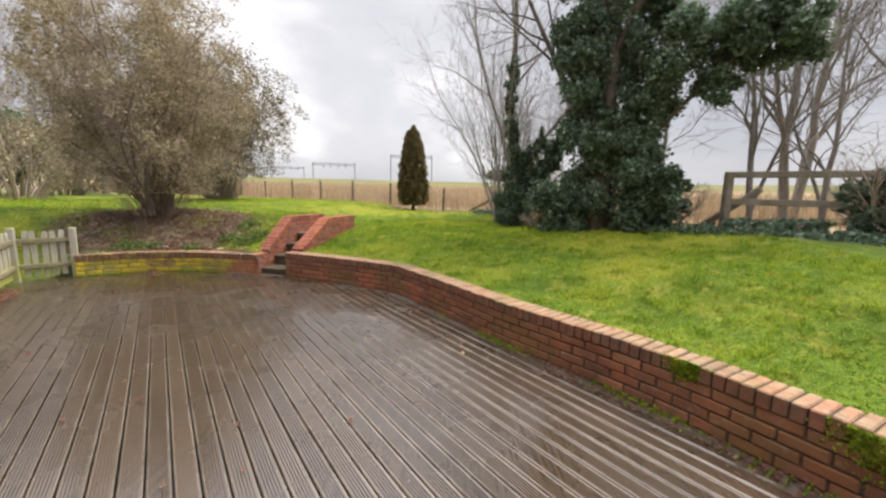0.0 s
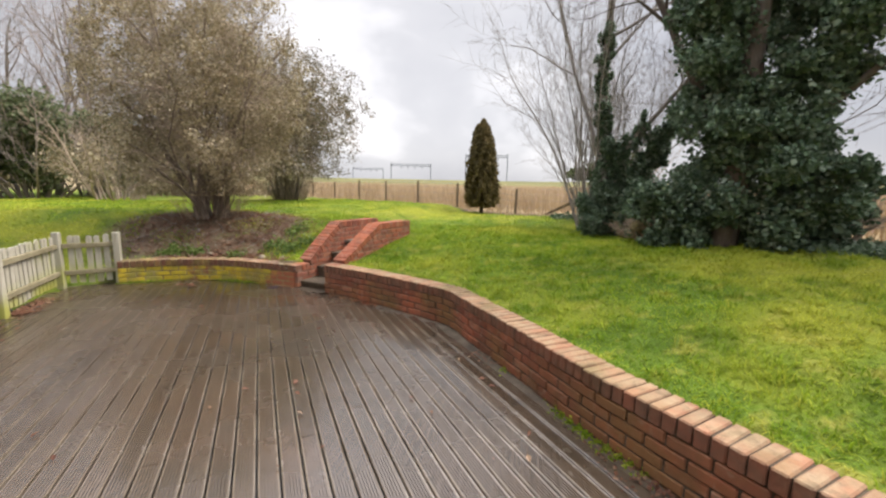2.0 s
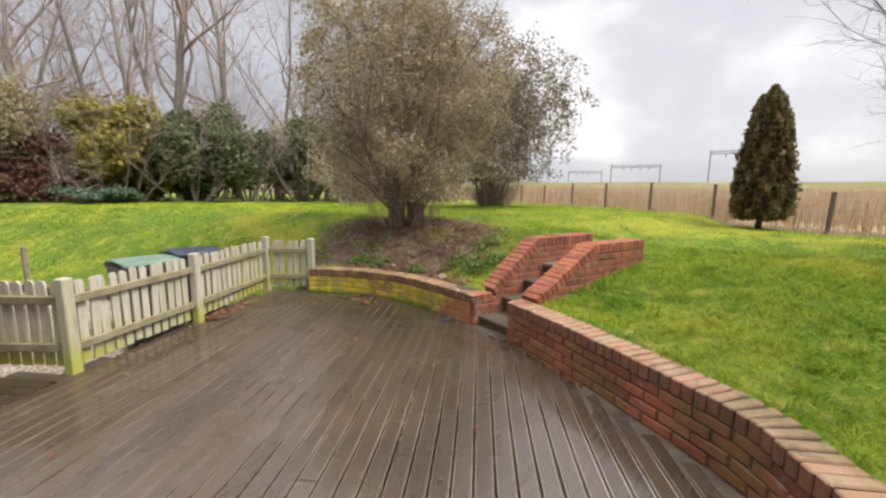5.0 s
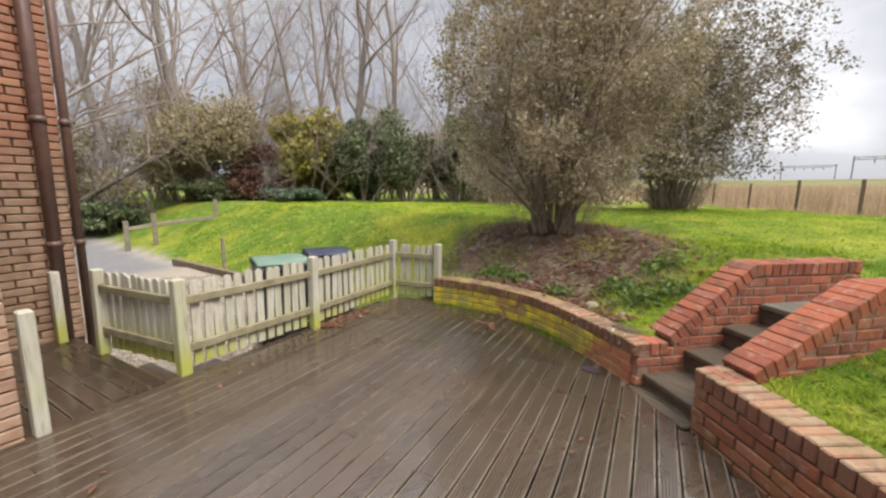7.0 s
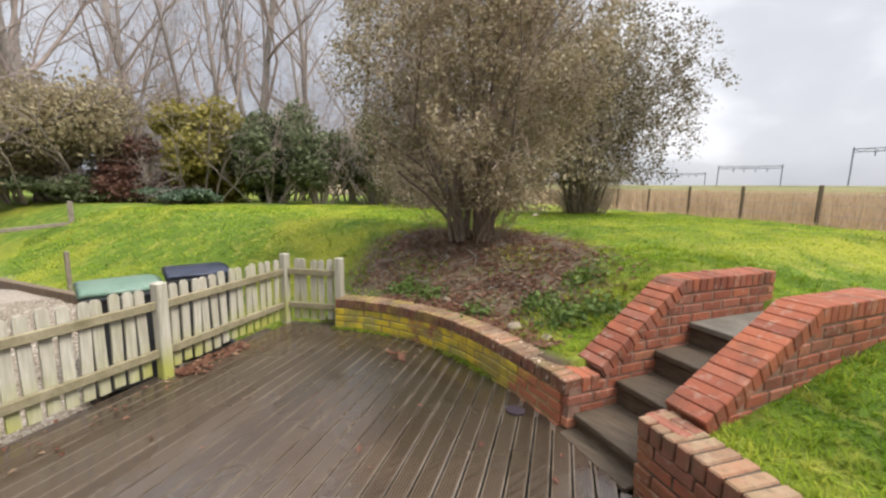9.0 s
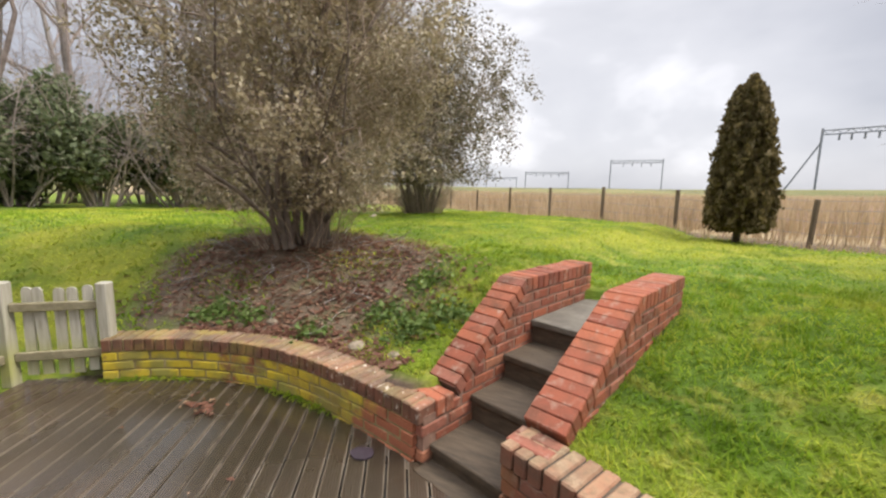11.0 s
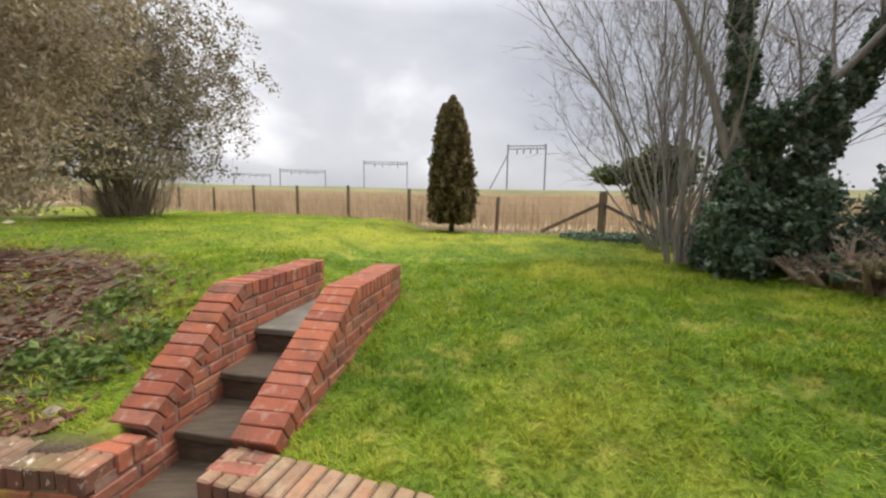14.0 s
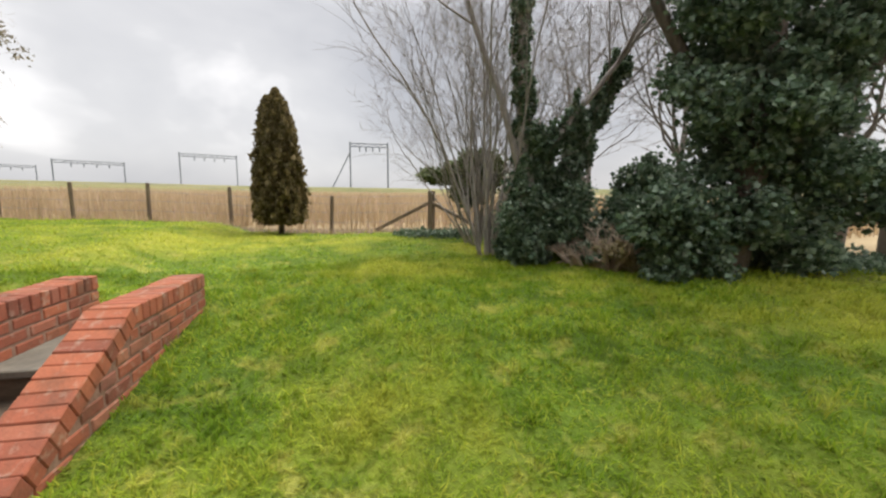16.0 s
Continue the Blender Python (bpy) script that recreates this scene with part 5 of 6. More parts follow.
side = bare_tree("bare_tree", 6.6, 7.6, "bare winter tree behind the post and rail fence", 71, 6.5, 0.09, "bare trees behind the rail fence", M_PALEBARK, 36)
for x, y, k in ((5.6, 7.2, 0.7), (7.3, 6.3, 0.85), (8.2, 5.4, 0.8), (6.4, 6.6, 0.6), (8.6, 6.8, 1.1), (4.9, 8.9, 0.75), (7.8, 8.8, 1.0), (9.3, 4.6, 0.9), (10.2, 6.0, 1.1), (4.4, 10.4, 0.7)):
    copy_thing(side, pose(x, y, ground_z(x, y) - 0.1, 0, 0, rw.uniform(0, 360)) @ Matrix.Diagonal((k, k, k, 1)))


# bushes along the wood
def bush(x, y, label, seed, radii, count, size, material, twig=M_DARK_TWIG, clumps=9, group="", tilt=1.0):
    ob = plant_thing("bush", x, y, label, "shrub", group)
    pl = Plant(seed)
    cfg = dict(steps=(6, 4, 2), kids=(8, 6, 0), wander=(0.12, 0.18, 0.22), lift=(0.0, 0.0, 0.0), ratio=(0.45, 0.5, 0), thin=(0.6, 0.6, 0), angle=(40, 45, 0), least=0.005)
    cfg["from"] = (0.2, 0.2, 0)
    rx, ry, rz = radii
    for k in range(16):
        a = pl.r.uniform(0, 2 * math.pi)
        o = pl.r.uniform(0.1, 0.9)
        pl.limb((math.cos(a) * rx * 0.5 * o, math.sin(a) * ry * 0.5 * o, 0), (math.cos(a) * o * tilt, math.sin(a) * o * tilt, 1), 2 * rz * pl.r.uniform(0.7, 1.05), 0.04, 0, cfg)
    wood_parts(pl, twig, ob, "stem_clump")
    if count:
        r = np.random.RandomState(seed + 7)
        c = [(r.uniform(-0.6, 0.6) * rx, r.uniform(-0.6, 0.6) * ry, rz * r.uniform(0.35, 1.5)) for _ in range(clumps)]
        s = [(rx * r.uniform(0.35, 0.6), ry * r.uniform(0.35, 0.6), rz * r.uniform(0.3, 0.5)) for _ in range(clumps)]
        p = in_clumps(r, c, s, count, 0.4)
        link("foliage", leaf_mesh("foliage", p[p[:, 2] > 0.05], size, seed + 8), material, ob)
    return ob


bush(-19.8, 6.4, "yellow-green evergreen bush at the wood's edge", 81, (1.9, 1.9, 2.45), 13000, 0.14, M_LEAF_YEL)
bush(-19.0, 8.6, "dark green evergreen bush at the wood's edge", 82, (1.9, 1.8, 2.2), 13000, 0.13, M_LEAF_GRN)
bush(-18.2, 10.4, "grey-green bush at the wood's edge", 83, (1.6, 1.6, 2.2), 8000, 0.12, M_LEAF_GRN)
bush(-17.6, 12.8, "large grey-green evergreen bush at the wood's edge", 91, (1.8, 1.8, 2.3), 11000, 0.11, M_LEAF_GRN)
bush(-16.4, 15.2, "olive evergreen bush at the wood's edge", 92, (1.7, 1.7, 2.0), 9000, 0.10, M_LEAF_GRN)
bush(-20.3, 4.4, "russet bush of bare twigs and dead leaves", 84, (1.6, 1.6, 1.4), 6000, 0.10, M_LEAF_RED)
bush(-18.6, 5.6, "low dark ground-cover bush on the lawn crest", 85, (1.5, 1.2, 0.35), 4000, 0.09, M_LEAF_IVY)
hedge = bush(-20.8, 1.4, "tangled tan winter hedge bush by the lane", 86, (2.3, 2.3, 2.4), 9000, 0.085, M_LEAF_TAN, group="tan hedge bushes by the lane")
for x, y, k in ((-20.4, -1.6, 1.0), (-21.2, 3.0, 1.1), (-22.2, -4.2, 1.1), (-23.2, 5.4, 1.2), (-22.8, 10.4, 1.1), (-21.6, 13.2, 1.0), (-20.0, 16.4, 1.0), (-18.0, 18.6, 0.9), (-24.0, 0.0, 1.4), (-16.2, 20.6, 0.7), (-21.4, 15.0, 1.0)):
    copy_thing(hedge, pose(x, y, ground_z(x, y) - 0.1, 0, 0, rw.uniform(0, 360)) @ Matrix.Diagonal((k, k, k, 1)))
brush, _ = thicket(-24.0, -2.0, "tall thin brown brushwood of the wood", 101, 15, 3.4, 0.4, M_DARK_TWIG, 0.016, "brushwood of the wood")
brush.scale = (2.4, 2.4, 2.4)
for x, y, k in ((-24.8, 5.0, 2.5), (-23.4, 11.6, 2.4), (-20.6, 17.4, 2.5), (-21.0, 20.6, 2.7)):
    copy_thing(brush, pose(x, y, ground_z(x, y) - 0.1, 0, 0, rw.uniform(0, 360)) @ Matrix.Diagonal((k / 2.4, k / 2.4, k / 2.4, 1)))
dense = bush(-19.6, -0.6, "dense dark green hedge bottom by the lane", 87, (2.2, 1.6, 0.65), 7000, 0.09, M_LEAF_GRN, group="green hedge bottoms by the lane")
for x, y, k in ((-19.9, -4.0, 1.1), (-20.4, 2.6, 0.9), (-14.0, 22.8, 0.8)):
    copy_thing(dense, pose(x, y, ground_z(x, y) - 0.1, 0, 0, rw.uniform(0, 360)) @ Matrix.Diagonal((k, k, k, 1)))
bush(-13.8, 12.6, "bare spreading bush on the lawn behind the shrub", 89, (1.8, 1.8, 1.7), 2600, 0.06, M_LEAF_OLIVE, M_TWIG, 8)
thicket(-8.9, 16.6, "pale bare twiggy bush by the field fence", 90, 14, 2.0, 0.5, M_TWIG, 0.012)
# ivy and scrub on the rail fence and at the lawn's edge
for x, y, s, k in ((6.4, 5.5, (0.7, 0.7, 0.62), 5200), (4.1, 7.3, (0.6, 0.6, 0.5), 3800), (5.2, 6.0, (0.9, 0.5, 0.16), 1800), (2.1, 8.2, (0.6, 0.5, 0.2), 1800)):
    bush(x, y, "low tangle of dark ivy along the boundary", 95 + int(10 * x), s, k, 0.07, M_LEAF_IVY, M_TWIG, 7, "ivy tangles along the boundary")
bush(2.05, 7.85, "dry tan twig clump under the ivy trees", 120, (0.35, 0.35, 0.25), 900, 0.05, M_LEAF_TAN, M_TWIG, 5)


# ---- grass, stalks and litter ----
def blades(name, x, y, rise, length, width, material, label, seed, parent=None):
    r = np.random.RandomState(seed)
    n = len(x)
    z = height(x, y)
    base = np.stack([x, y, z - 0.01], axis=1)
    h = length * r.uniform(0.5, 1.25, n)
    b = r.rand(n) * 2 * np.pi
    tilt = r.uniform(rise[0], rise[1], n)
    way = np.stack([np.cos(b), np.sin(b), np.zeros(n)], axis=1)
    side = np.stack([-np.sin(b), np.cos(b), r.uniform(-0.3, 0.3, n)], axis=1) * (width / 2)
    flat, up = (h * np.cos(tilt))[:, None], h * np.sin(tilt)
    mid, tip = base + way * flat * 0.45, base + way * flat
    mid[:, 2] += up * 0.65
    tip[:, 2] += up
    V = np.stack([base - side, base + side, mid + side * 0.8, mid - side * 0.8, tip], axis=1).reshape(-1, 3)
    i = np.arange(n)[:, None] * 5
    F = np.concatenate([i + np.array([[0, 1, 2]]), i + np.array([[0, 2, 3]]), i + np.array([[3, 2, 4]])], axis=1).reshape(-1, 3)
    return tagged(link(name, mesh_of(name, V, F), material, parent), label, "grass", kind="stuff")


rg = np.random.RandomState(15)


def scatter(n, x0, x1, y0, y1, keep):
    x, y = rg.uniform(x0, x1, n), rg.uniform(y0, y1, n)
    k = keep(x, y)
    return x[k], y[k]


def on_lawn(x, y):
    s, w = (x - STAIR[0]) * U[0] + (y - STAIR[1]) * U[1], (x - STAIR[0]) * W[0] + (y - STAIR[1]) * W[1]
    stairs = (w > -0.23) & (w < STAIR_W + 0.23) & (s < 1.13)
    bed = np.hypot((x + 5.6) / 1.5, (y - 7.75) / 1.15) < rg.uniform(0.9, 1.5, len(x))
    d = wall_distance(x, y)
    return (x * N[0] + y * N[1] > -1.7) & ~inside(DECK, x, y) & ~inside(SIDE, x, y) & (d > 0.215) & ~stairs & ~bed & (fence_side(x, y) < rg.uniform(-0.5, 0.1, len(x)))


def tufts(n, per, spread, x0, x1, y0, y1, keep):
    """Blades in tufts: the places of n tufts of so many blades each."""
    x, y = rg.uniform(x0, x1, n), rg.uniform(y0, y1, n)
    x = np.repeat(x, per) + rg.normal(0, spread, n * per)
    y = np.repeat(y, per) + rg.normal(0, spread, n * per)
    k = keep(x, y)
    return x[k], y[k]


x, y = scatter(330000, -4.2, 4.6, -0.6, 9.5, lambda x, y: on_lawn(x, y) & (np.hypot(x + 0.4, y - 4.5) < rg.uniform(3.6, 6.4, len(x))))
blades("lawn_grass", x, y, (0.15, 0.75), 0.058, 0.0075, M_GRASS, "short lush green lawn grass with yellowish patches", 16)
x, y = tufts(3400, 22, 0.035, -4.2, 4.6, -0.6, 9.5, on_lawn)
blades("grass_tufts", x, y, (0.25, 1.1), 0.088, 0.008, M_GRASS, "uneven longer tufts standing in the lawn", 26)
x, y = scatter(105000, -8.5, 4.4, 6.2, 16.5, on_lawn)
blades("lawn_grass", x, y, (0.15, 0.75), 0.07, 0.012, M_GRASS, "green lawn grass towards the field fence", 17)


def on_mound(x, y):
    d2 = (x + 6.6) * -0.46 + (y - 5.3) * 0.886
    v = (x - POST_A[0]) * 0.83 + (y - POST_A[1]) * 0.56
    return (d2 > 0.15) & (v < 0.0)


x, y = scatter(46000, -16, -6.0, 2.0, 13.0, on_mound)
blades("mound_grass", x, y, (0.15, 0.75), 0.09, 0.018, M_GRASS, "rough green grass on the mound behind the bins", 18)
x, y = scatter(2600, -6.2, 3.9, 1.2, 15.5, lambda x, y: on_lawn(x, y) & ((fence_side(x, y) > -0.7) | (wall_distance(x, y) < 0.5)))
blades("rough_grass", x, y, (0.6, 1.3), 0.12, 0.009, M_GRASS, "longer tufts along walls and fences", 19)

x, y = scatter(100000, -26, 16, 8, 46, lambda x, y: (fence_side(x, y) > 0.25) & (rg.rand(len(x)) < np.clip(14 / (np.hypot(x + 1.7, y - 4.9) + 1), 0, 1) ** 1.1))
blades("field_stalks", x, y, (1.2, 1.57), 0.72, 0.022, M_STALK, "tall dry beige grass in the field", 20)


def litter(name, x, y, z, size, label, seed):
    r = np.random.RandomState(seed)
    n = len(x)
    a = r.rand(n) * 2 * np.pi
    u = np.stack([np.cos(a), np.sin(a), r.uniform(-0.25, 0.35, n)], axis=1)
    v = np.stack([-np.sin(a), np.cos(a), r.uniform(-0.25, 0.35, n)], axis=1)
    p = np.stack([x, y, z + 0.012], axis=1)
    k = (size * r.uniform(0.5, 1.3, n))[:, None]
    V = np.stack([p - u * k, p + v * k * 0.6 + (0, 0, 0.006), p + u * k, p - v * k * 0.6 + (0, 0, 0.008)], axis=1).reshape(-1, 3)
    i = np.arange(n)[:, None] * 4
    F = np.concatenate([i + np.array([[0, 1, 2]]), i + np.array([[0, 2, 3]])], axis=1).reshape(-1, 3)
    return tagged(link(name, mesh_of(name, V, F), M_LITTER), label, "leaf litter", kind="stuff")


# leaves blown against the picket fence and strewn on the boards
t = rg.rand(260) ** 1.4
base = POST_C + (POST_B - POST_C) * (0.03 + 0.5 * t)[:, None] + N * np.abs(rg.normal(0.07, 0.08, 260))[:, None]
litter("fence_litter", base[:, 0], base[:, 1], np.zeros(260), 0.028, "drift of red-brown fallen leaves at the fence foot", 31)
t = rg.rand(34)
base = POST_D + (POST_C - POST_D) * t[:, None] + N * np.abs(rg.normal(0.2, 0.16, 34))[:, None]
litter("deck_litter", base[:, 0], base[:, 1], np.zeros(34), 0.022, "scattered dark fallen leaves on the boards", 32)
x, y = scatter(90, -5.2, 1.6, 0.6, 6.4, lambda x, y: inside(DECK, x, y))
litter("deck_litter", x, y, np.zeros(len(x)), 0.024, "scattered fallen leaves on the boards", 33)
x = rg.normal(-4.75, 0.09, 40)
litter("deck_litter", x, rg.normal(6.25, 0.05, 40), np.zeros(40), 0.03, "small heap of fallen leaves on the boards", 34)
x, y = scatter(9000, -7.6, -3.3, 6.6, 9.6, lambda x, y: (wall_distance(x, y) > 0.2) & (np.hypot((x + 5.6) / 1.7, (y - 7.75) / 1.25) < rg.uniform(0.6, 1.4, len(x))) & ~inside(DECK, x, y))
litter("bed_litter", x, y, height(x, y), 0.03, "brown leaf litter on the bed under the shrub", 35)
x, y = scatter(7000, -16, 4, 8, 22, lambda x, y: np.abs(fence_side(x, y) + 0.25) < 0.35 * rg.rand(len(x)) + 0.05)
litter("fence_line_litter", x, y, height(x, y), 0.035, "brown dead leaves along the field fence", 36)
i = rg.randint(40, len(RIGHT_WALL) - 16, 1900)
p = RIGHT_WALL[i] - np.abs(rg.normal(0.0, 0.09, 1900))[:, None] * np.array((0.85, 0.53)) + rg.normal(0, 0.02, (1900, 2))
p = p[np.sin(i * 0.21) + np.sin(i * 0.077 + 1) + rg.normal(0, 0.5, 1900) > -0.2]
litter("wall_foot_litter", p[:, 0], p[:, 1], np.full(len(p), 0.0), 0.016, "damp leaf debris and soil at the wall's foot", 37)


def moss_patch(x, y, z, wide, high, count, seed, label):
    """A cushion of moss that clings to a wall and its coping."""
    r = np.random.RandomState(seed)
    near = RIGHT_WALL[np.argmin(np.hypot(RIGHT_WALL[:, 0] - x, RIGHT_WALL[:, 1] - y))]
    k = int(np.argmin(np.hypot(RIGHT_WALL[:, 0] - x, RIGHT_WALL[:, 1] - y)))
    along = RIGHT_WALL[k + 1] - RIGHT_WALL[k - 1]
    along /= np.linalg.norm(along)
    out = np.array((along[1], -along[0]))
    u, v = r.normal(0, wide, count), np.abs(r.normal(0, 1, count)) * high
    bulge = np.abs(r.normal(0, 0.008, count)) * np.exp(-(u / wide) ** 2 / 2)
    p = near + u[:, None] * along + (0.004 + bulge)[:, None] * out
    pts = np.column_stack([p, z - v])
    tagged(link("moss_cushion", leaf_mesh("moss_cushion", pts, 0.012, seed), M_GRASS), label, "moss", "moss cushions on the wall", "stuff")


moss_patch(1.58, 2.42, 0.415, 0.06, 0.05, 1500, 151, "green moss cushion hanging over the coping")
moss_patch(2.05, 1.60, 0.40, 0.09, 0.08, 2200, 152, "green moss cushion on the brick face")
i = rg.randint(60, len(RIGHT_WALL) - 16, 7000)
off = np.abs(rg.normal(0.03, 0.05, 7000))
p = RIGHT_WALL[i] - off[:, None] * np.array((0.85, 0.53))
keep = np.sin(i * 0.31) * np.sin(i * 0.13 + 2) + rg.normal(0, 0.22, 7000) > 0.35
pts = np.column_stack([p, 0.004 + np.abs(rg.normal(0, 0.008, 7000))])[keep]
tagged(link("foot_moss", leaf_mesh("foot_moss", pts, 0.011, 153), M_GRASS), "patchy yellow-green moss on the dirt strip along the wall", "moss", kind="stuff")

x, y = scatter(60000, -16, 4, 8, 22, lambda x, y: np.abs(fence_side(x, y) + 0.1) < 0.4 * rg.rand(len(x)))
blades("fence_line_tufts", x[:9000], y[:9000], (0.5, 1.4), 0.16, 0.012, M_STALK, "dry brown grass tufts along the field fence", 65)
# moss cushions at the foot of the walls
for line, lo, hi, count, seed in ((RIGHT_WALL, 45, 110, 5000, 61), (LEFT_WALL, 0, 30, 2200, 62)):
    i = rg.randint(lo, min(hi, len(line) - 1), count)
    off = np.abs(rg.normal(0, 0.022, count))
    p = line[i] + rg.normal(0, 0.015, (count, 2)) + (np.stack([-off, -off * 0.7], axis=1) if line is RIGHT_WALL else np.stack([off * 0, -off], axis=1))
    keep = np.sin(i * 0.35) + rg.normal(0, 0.4, count) > 0.15
    z = np.abs(rg.normal(0, 0.016, count)) * np.exp(-off * 25)
    pts = np.stack([p[:, 0], p[:, 1], 0.004 + z], axis=1)[keep]
    tagged(link("wall_moss", leaf_mesh("wall_moss", pts, 0.012, seed), M_GRASS), "bright green moss at the wall's foot", "moss", kind="stuff")
# ivy creeping over the ground under the boundary trees
x, y = scatter(60000, 0.9, 6.2, 4.6, 12.0, lambda x, y: np.abs(fence_side(x, y) + 0.75) < 0.55 * rg.rand(len(x)) + 0.25)
x, y = x[:12000], y[:12000]
pts = np.stack([x, y, height(x, y) + np.abs(rg.normal(0, 0.05, len(x)))], axis=1)
tagged(link("ground_ivy", leaf_mesh("ground_ivy", pts, 0.05, 66), M_LEAF_IVY), "dark ivy creeping over the ground under the trees", "ivy", kind="stuff")
# weeds on the bed
x, y = scatter(5200, -6.4, -3.2, 6.7, 8.6, lambda x, y: (wall_distance(x, y) > 0.22) & ~inside(DECK, x, y) & (np.sin(3.1 * x + 1) * np.sin(3.7 * y) + rg.normal(0, 0.25, len(x)) > 0.45))
blades("bed_weeds", x, y, (0.2, 0.9), 0.07, 0.014, M_GRASS, "green weeds coming up through the leaf litter", 63)
i = rg.randint(4, len(LEFT_WALL) - 6, 900)
p = LEFT_WALL[i] + np.stack([rg.normal(0, 0.04, 900), 0.22 + np.abs(rg.normal(0, 0.09, 900))], axis=1)
litter("bed_edge_litter", p[:, 0], p[:, 1], height(p[:, 0], p[:, 1]), 0.035, "reddish fallen leaves banked behind the brick wall", 64)

pts = []
for x, y, k in ((-5.62, 6.86, 260), (-5.30, 7.0, 120), (-4.55, 7.02, 110), (-3.75, 7.35, 260), (-3.5, 7.55, 200), (-4.1, 7.45, 160), (-3.95, 7.9, 160)):
    a = rg.normal(0, 0.10, (k, 2)) + np.array((x, y))
    pts.append(np.column_stack([a, height(a[:, 0], a[:, 1]) + np.abs(rg.normal(0.03, 0.03, k))]))
tagged(link("leafy_weeds", leaf_mesh("leafy_weeds", np.concatenate(pts), 0.036, 67, 0.5), M_LEAF_WEED), "low leafy green weeds on the bed", "weeds", kind="stuff")
# dead sticks and pale roots on the bed
def bed_sticks(count, seed):
    pl = Plant(seed)
    cfg = dict(steps=(5, 3), kids=(2, 0), wander=(0.22, 0.3), lift=(0.0, 0.0), ratio=(0.4, 0), thin=(0.6, 0), angle=(40, 0), least=0.002)
    cfg["from"] = (0.3, 0)
    for _ in range(count):
        a, o = pl.r.uniform(0, 2 * math.pi), pl.r.uniform(0.25, 1.5)
        x, y = -5.75 + 1.15 * o * math.cos(a), 7.95 + 0.85 * o * math.sin(a)
        if wall_distance(np.array([x]), np.array([y]))[0] < 0.35:
            continue
        b = a + pl.r.normal(0, 0.8)
        slope = (ground_z(x + 0.2 * math.cos(b), y + 0.2 * math.sin(b)) - ground_z(x, y)) / 0.2
        pl.limb((x, y, ground_z(x, y) + 0.015), (math.cos(b), math.sin(b), slope + 0.05), pl.r.uniform(0.15, 0.5), pl.r.uniform(0.003, 0.008), 0, cfg)
    tagged(link("dead_sticks", pl.mesh("dead_sticks", (0, 1)), M_PALEBARK), "pale dead sticks and roots on the bed under the shrub", "sticks", kind="stuff")


bed_sticks(170, 140)

# stones on the bed's edge and a scrap on the boards
def rough_stone(x, y, size, seed, label):
    r = random.Random(seed)
    bm = bmesh.new()
    bmesh.ops.create_icosphere(bm, subdivisions=2, radius=size / 2)
    for v in bm.verts:
        v.co *= 1 + 0.3 * noise.noise(v.co * 9 + Vector((seed, 0, 0)))
        v.co.z *= 0.62
    ob = tagged(part("stone", bm, M_STONE), label, "stone", "pale stones on the bed's edge")
    ob.matrix_basis = pose(x, y, ground_z(x, y) + size * 0.06, r.uniform(-12, 12), r.uniform(-12, 12), r.uniform(0, 360))


M_STONE = plain("pale_buff_stone", (0.17, 0.135, 0.09), (0.33, 0.27, 0.19), 0.9, 14, 0.6)
for x, y, size, seed in ((-4.05, 7.04, 0.15, 1), (-3.68, 7.02, 0.09, 3), (-5.05, 7.05, 0.10, 6)):
    rough_stone(x, y, size, seed, "pale buff broken stone lying on the bed's edge")
# ragged flat dark purple piece of unknown material
scrap = bmesh.new()
bmesh.ops.create_circle(scrap, cap_ends=True, segments=9, radius=0.075)
for v in scrap.verts:
    v.co *= 1 + 0.35 * noise.noise(v.co * 14)
    v.co.y *= 0.75
bmesh.ops.solidify(scrap, geom=scrap.faces[:], thickness=0.008)
scrap_ob = tagged(part("flat_scrap", scrap, M_SCRAP), "flat dark purple scrap lying on the boards", "slate")
scrap_ob.matrix_basis = pose(-3.47, 6.45, 0.010, 0, 0, 25)

# gravel beside the fence
x, y = scatter(15000, -10.5, -5.0, 1.8, 5.2, lambda x, y: ((x + 6.6) * -0.46 + (y - 5.3) * 0.886 < 0.1) & ~inside(DECK, x, y) & ~inside(SIDE, x, y) & ((x - FAR[0]) * D[0] + (y - FAR[1]) * D[1] > 0.05))
r_ = np.random.RandomState(40)
n = len(x)
z = height(x, y)
oct_v = np.array([(1, 0, 0), (-1, 0, 0), (0, 1, 0), (0, -1, 0), (0, 0, 0.7), (0, 0, -0.7)])
oct_f = np.array([(0, 2, 4), (2, 1, 4), (1, 3, 4), (3, 0, 4)])
V = np.stack([x, y, z + 0.008], axis=1)[:, None, :] + oct_v[None] * (0.019 * r_.uniform(0.6, 1.4, (n, 1, 3)))
F = (np.arange(n)[:, None, None] * 6 + oct_f[None]).reshape(-1, 3)
M_PEBBLE = foliage("gravel_stone", (0.28, 0.23, 0.17), (0.52, 0.46, 0.37), (0.70, 0.66, 0.58), 0.85)
tagged(link("gravel_stones", mesh_of("gravel_stones", V.reshape(-1, 3), F), M_PEBBLE), "pale beige gravel of the drive", "gravel", kind="stuff")

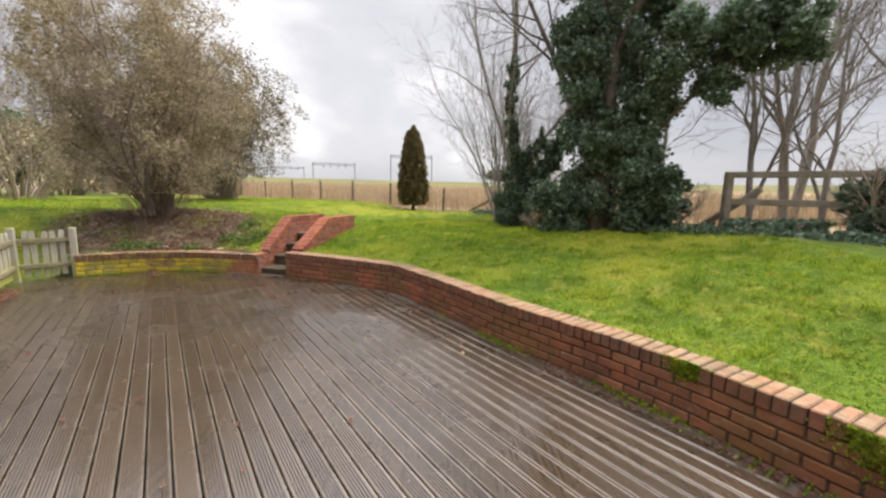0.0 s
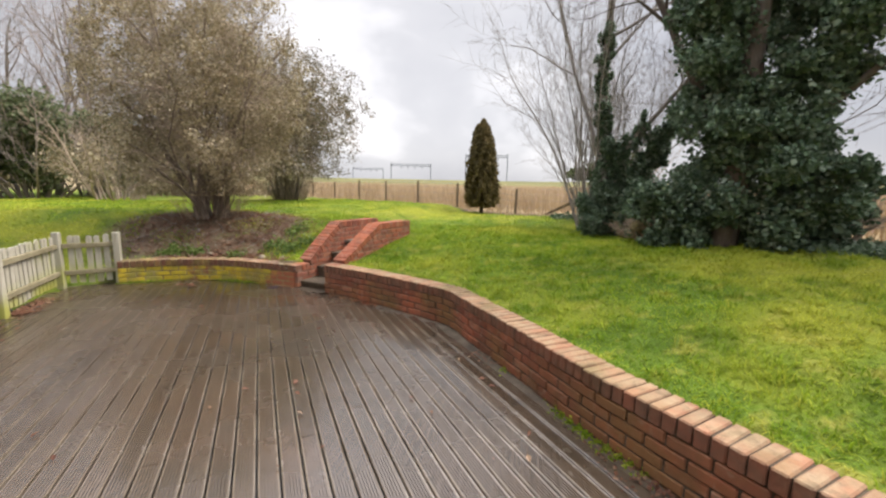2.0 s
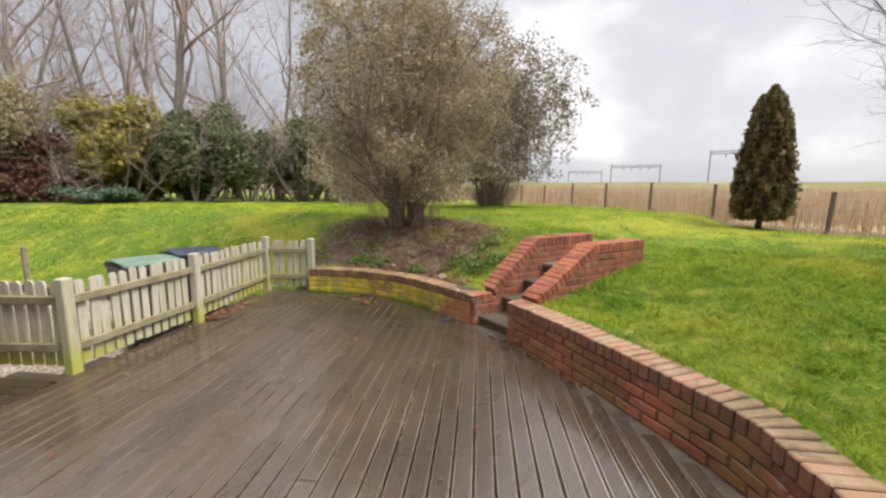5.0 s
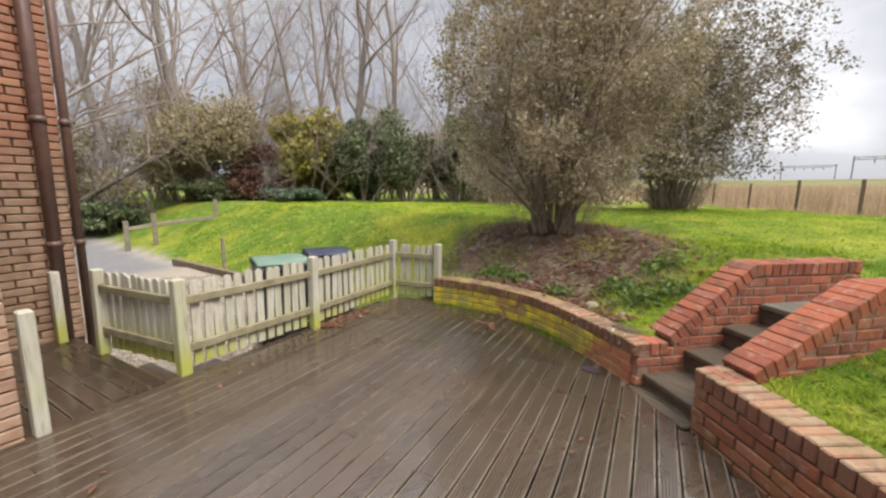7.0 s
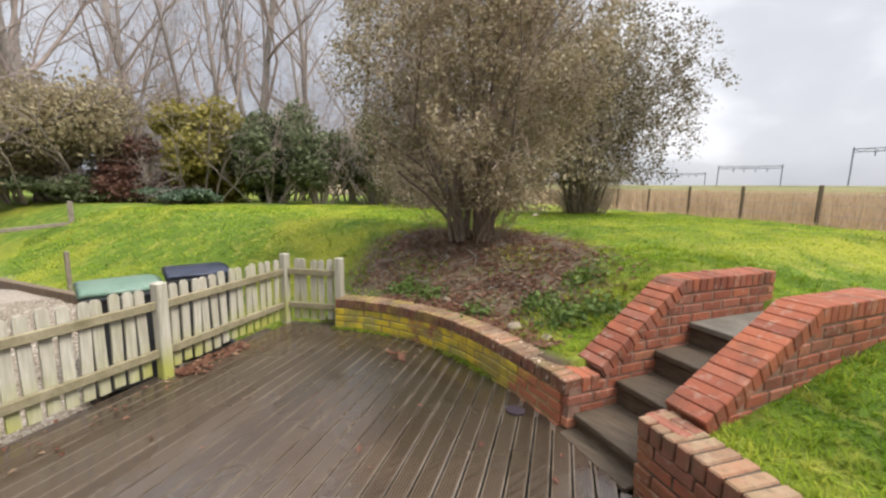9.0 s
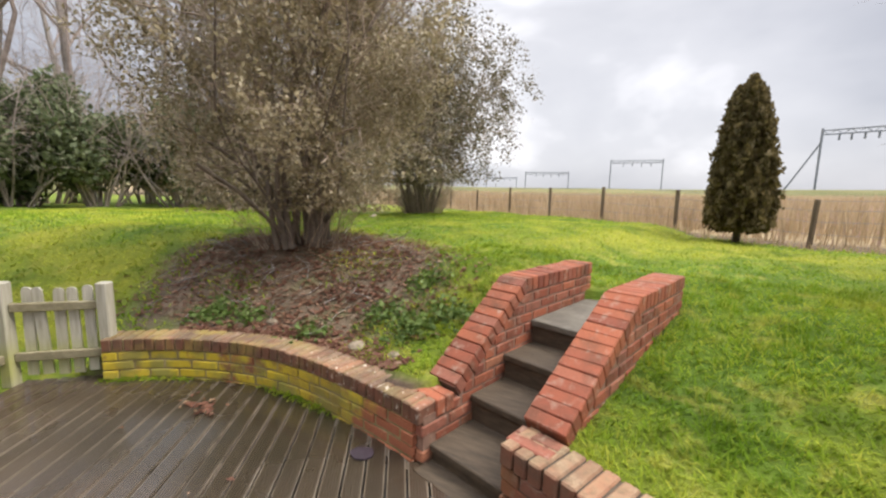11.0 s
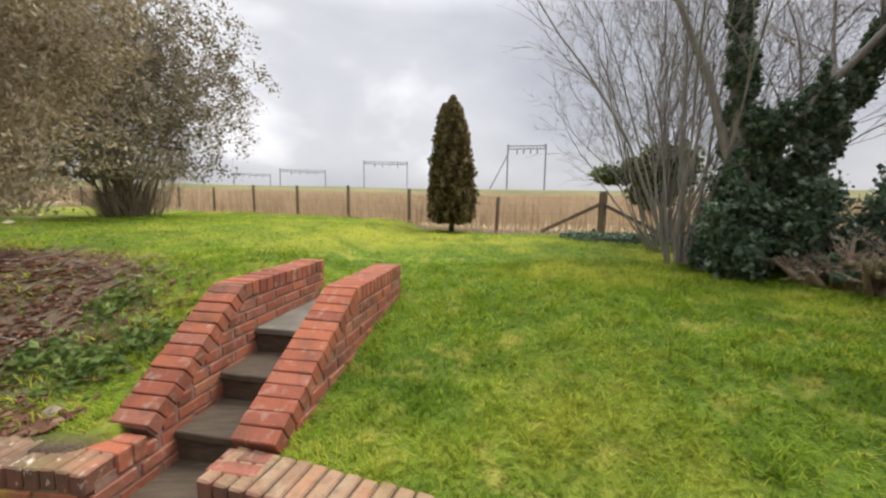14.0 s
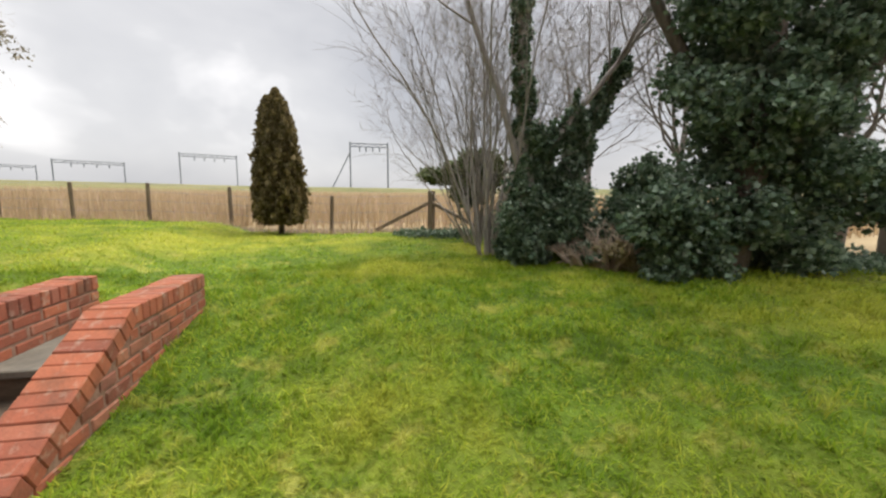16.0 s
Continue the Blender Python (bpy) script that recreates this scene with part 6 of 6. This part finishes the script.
# ---- pieces: boards and bricks ----
DECK_CUT = np.concatenate([LEFT_WALL[::2] + np.array((0.0, -0.015)), RIGHT_WALL[1::2] - np.array((0.06, 0.05)), [BACK, HOUSE - 6.9 * D, HOUSE, POST_D - 0.05 * N, POST_C - 0.05 * N, POST_B, POST_A]])
lay_boards(deck, DECK_CUT, BOARD_D, BOARD_N, 0.1145, M_DECK, 0.0, random.Random(7), 0.05)
lay_boards(side_deck, SIDE, N, D, 0.1145, M_SIDE, -0.012, random.Random(8))

STAIR_COPING = variants(brick_mesh("coping_brick", 0.0715, 0.222, 0.102, 0.006), M_PARAPET)
PARAPET_BRICK = variants(STRETCHER, M_PARAPET)
STRETCHER.materials.append(M_BRICK), HALF.materials.append(M_BRICK), HEADER.materials.append(M_COPING)
rb = random.Random(9)
lay_courses(right_wall, RIGHT_WALL, 0.0305, WALL_R - 0.105, 5, rb, M_BRICK)
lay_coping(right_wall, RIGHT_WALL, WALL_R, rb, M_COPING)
lay_courses(left_wall, LEFT_WALL, 0.0305, WALL_L - 0.105, 4, rb, M_BRICK)
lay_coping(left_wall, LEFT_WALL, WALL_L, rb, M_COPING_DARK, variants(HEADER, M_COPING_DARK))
dress_parapet(parapet_l, -0.215, 0.0, RAMP_L, 0.0, END_L, FOOT_L, WALL_L, rb)
dress_parapet(parapet_r, STAIR_W, STAIR_W + 0.215, RAMP_R, 0.07, END_R, FOOT_R, WALL_R, rb)

m_ = M_HOUSE.copy()
m_.name = "red_brick_joined"
for n_ in m_.node_tree.nodes:
    if n_.bl_idname == "ShaderNodeObjectInfo":
        isl = m_.node_tree.nodes.new("ShaderNodeNewGeometry").outputs["Random Per Island"]
        for k_ in [q for q in m_.node_tree.links if q.from_node == n_]:
            m_.node_tree.links.new(isl, k_.to_socket)
M_HOUSE_REST = m_
HOUSE_BRICK, HOUSE_HALF = variants(STRETCHER, M_HOUSE), variants(HALF, M_HOUSE)


def face_bricks(corner, length, courses, rng, wall):
    """Bricks on a house face from its far corner back."""
    for c in range(courses):
        z = -0.05 + 0.075 * c
        t = 0.0
        if c % 2:
            p = corner - 0.053 * D - 0.018 * N
            link("brick", HOUSE_HALF, M_HOUSE, wall).matrix_basis = pose(p[0], p[1], z, 0, 0, math.degrees(math.atan2(D[1], D[0])))
            t = 0.1125
        while t < length:
            p = corner - (t + 0.1075) * D - (0.018 + rng.uniform(-0.003, 0.003)) * N
            link("brick", HOUSE_BRICK, M_HOUSE, wall).matrix_basis = pose(p[0], p[1], z + rng.uniform(-0.002, 0.002), rng.uniform(-0.5, 0.5), 0, math.degrees(math.atan2(D[1], D[0])))
            t += 0.224


face_bricks(FAR, 0.85, 60, rb, far_face)
face_bricks(HOUSE, 0.5, 58, rb, front_face)


def joined_bricks(corner, start, length, courses, rng):
    """The rest of the house front, joined into one part."""
    cube = np.array([(x, y, z) for x in (-1, 1) for y in (-1, 1) for z in (-1, 1)]) * (0.1065, 0.03, 0.032)
    quads = np.array([(0, 1, 3, 2), (4, 6, 7, 5), (0, 4, 5, 1), (2, 3, 7, 6), (0, 2, 6, 4), (1, 5, 7, 3)])
    V, F = [], []
    for c in range(courses):
        t = start + (0.1125 if c % 2 else 0)
        while t < length:
            p = corner - (t + 0.1075) * D - (0.018 + rng.uniform(-0.003, 0.003)) * N
            local = cube[:, 0:1] * D[None] + cube[:, 1:2] * N[None]
            V.append(np.column_stack([local + p, cube[:, 2] - 0.018 + 0.075 * c]))
            F.append(quads + 8 * len(F))
            t += 0.224
    me = mesh_of("brickwork", np.concatenate(V), np.concatenate(F))
    link("brickwork", me, M_HOUSE_REST, house, "weathered red brick courses")["kind"] = "stuff"


joined_bricks(HOUSE, 0.672, 6.6, 69, rb)
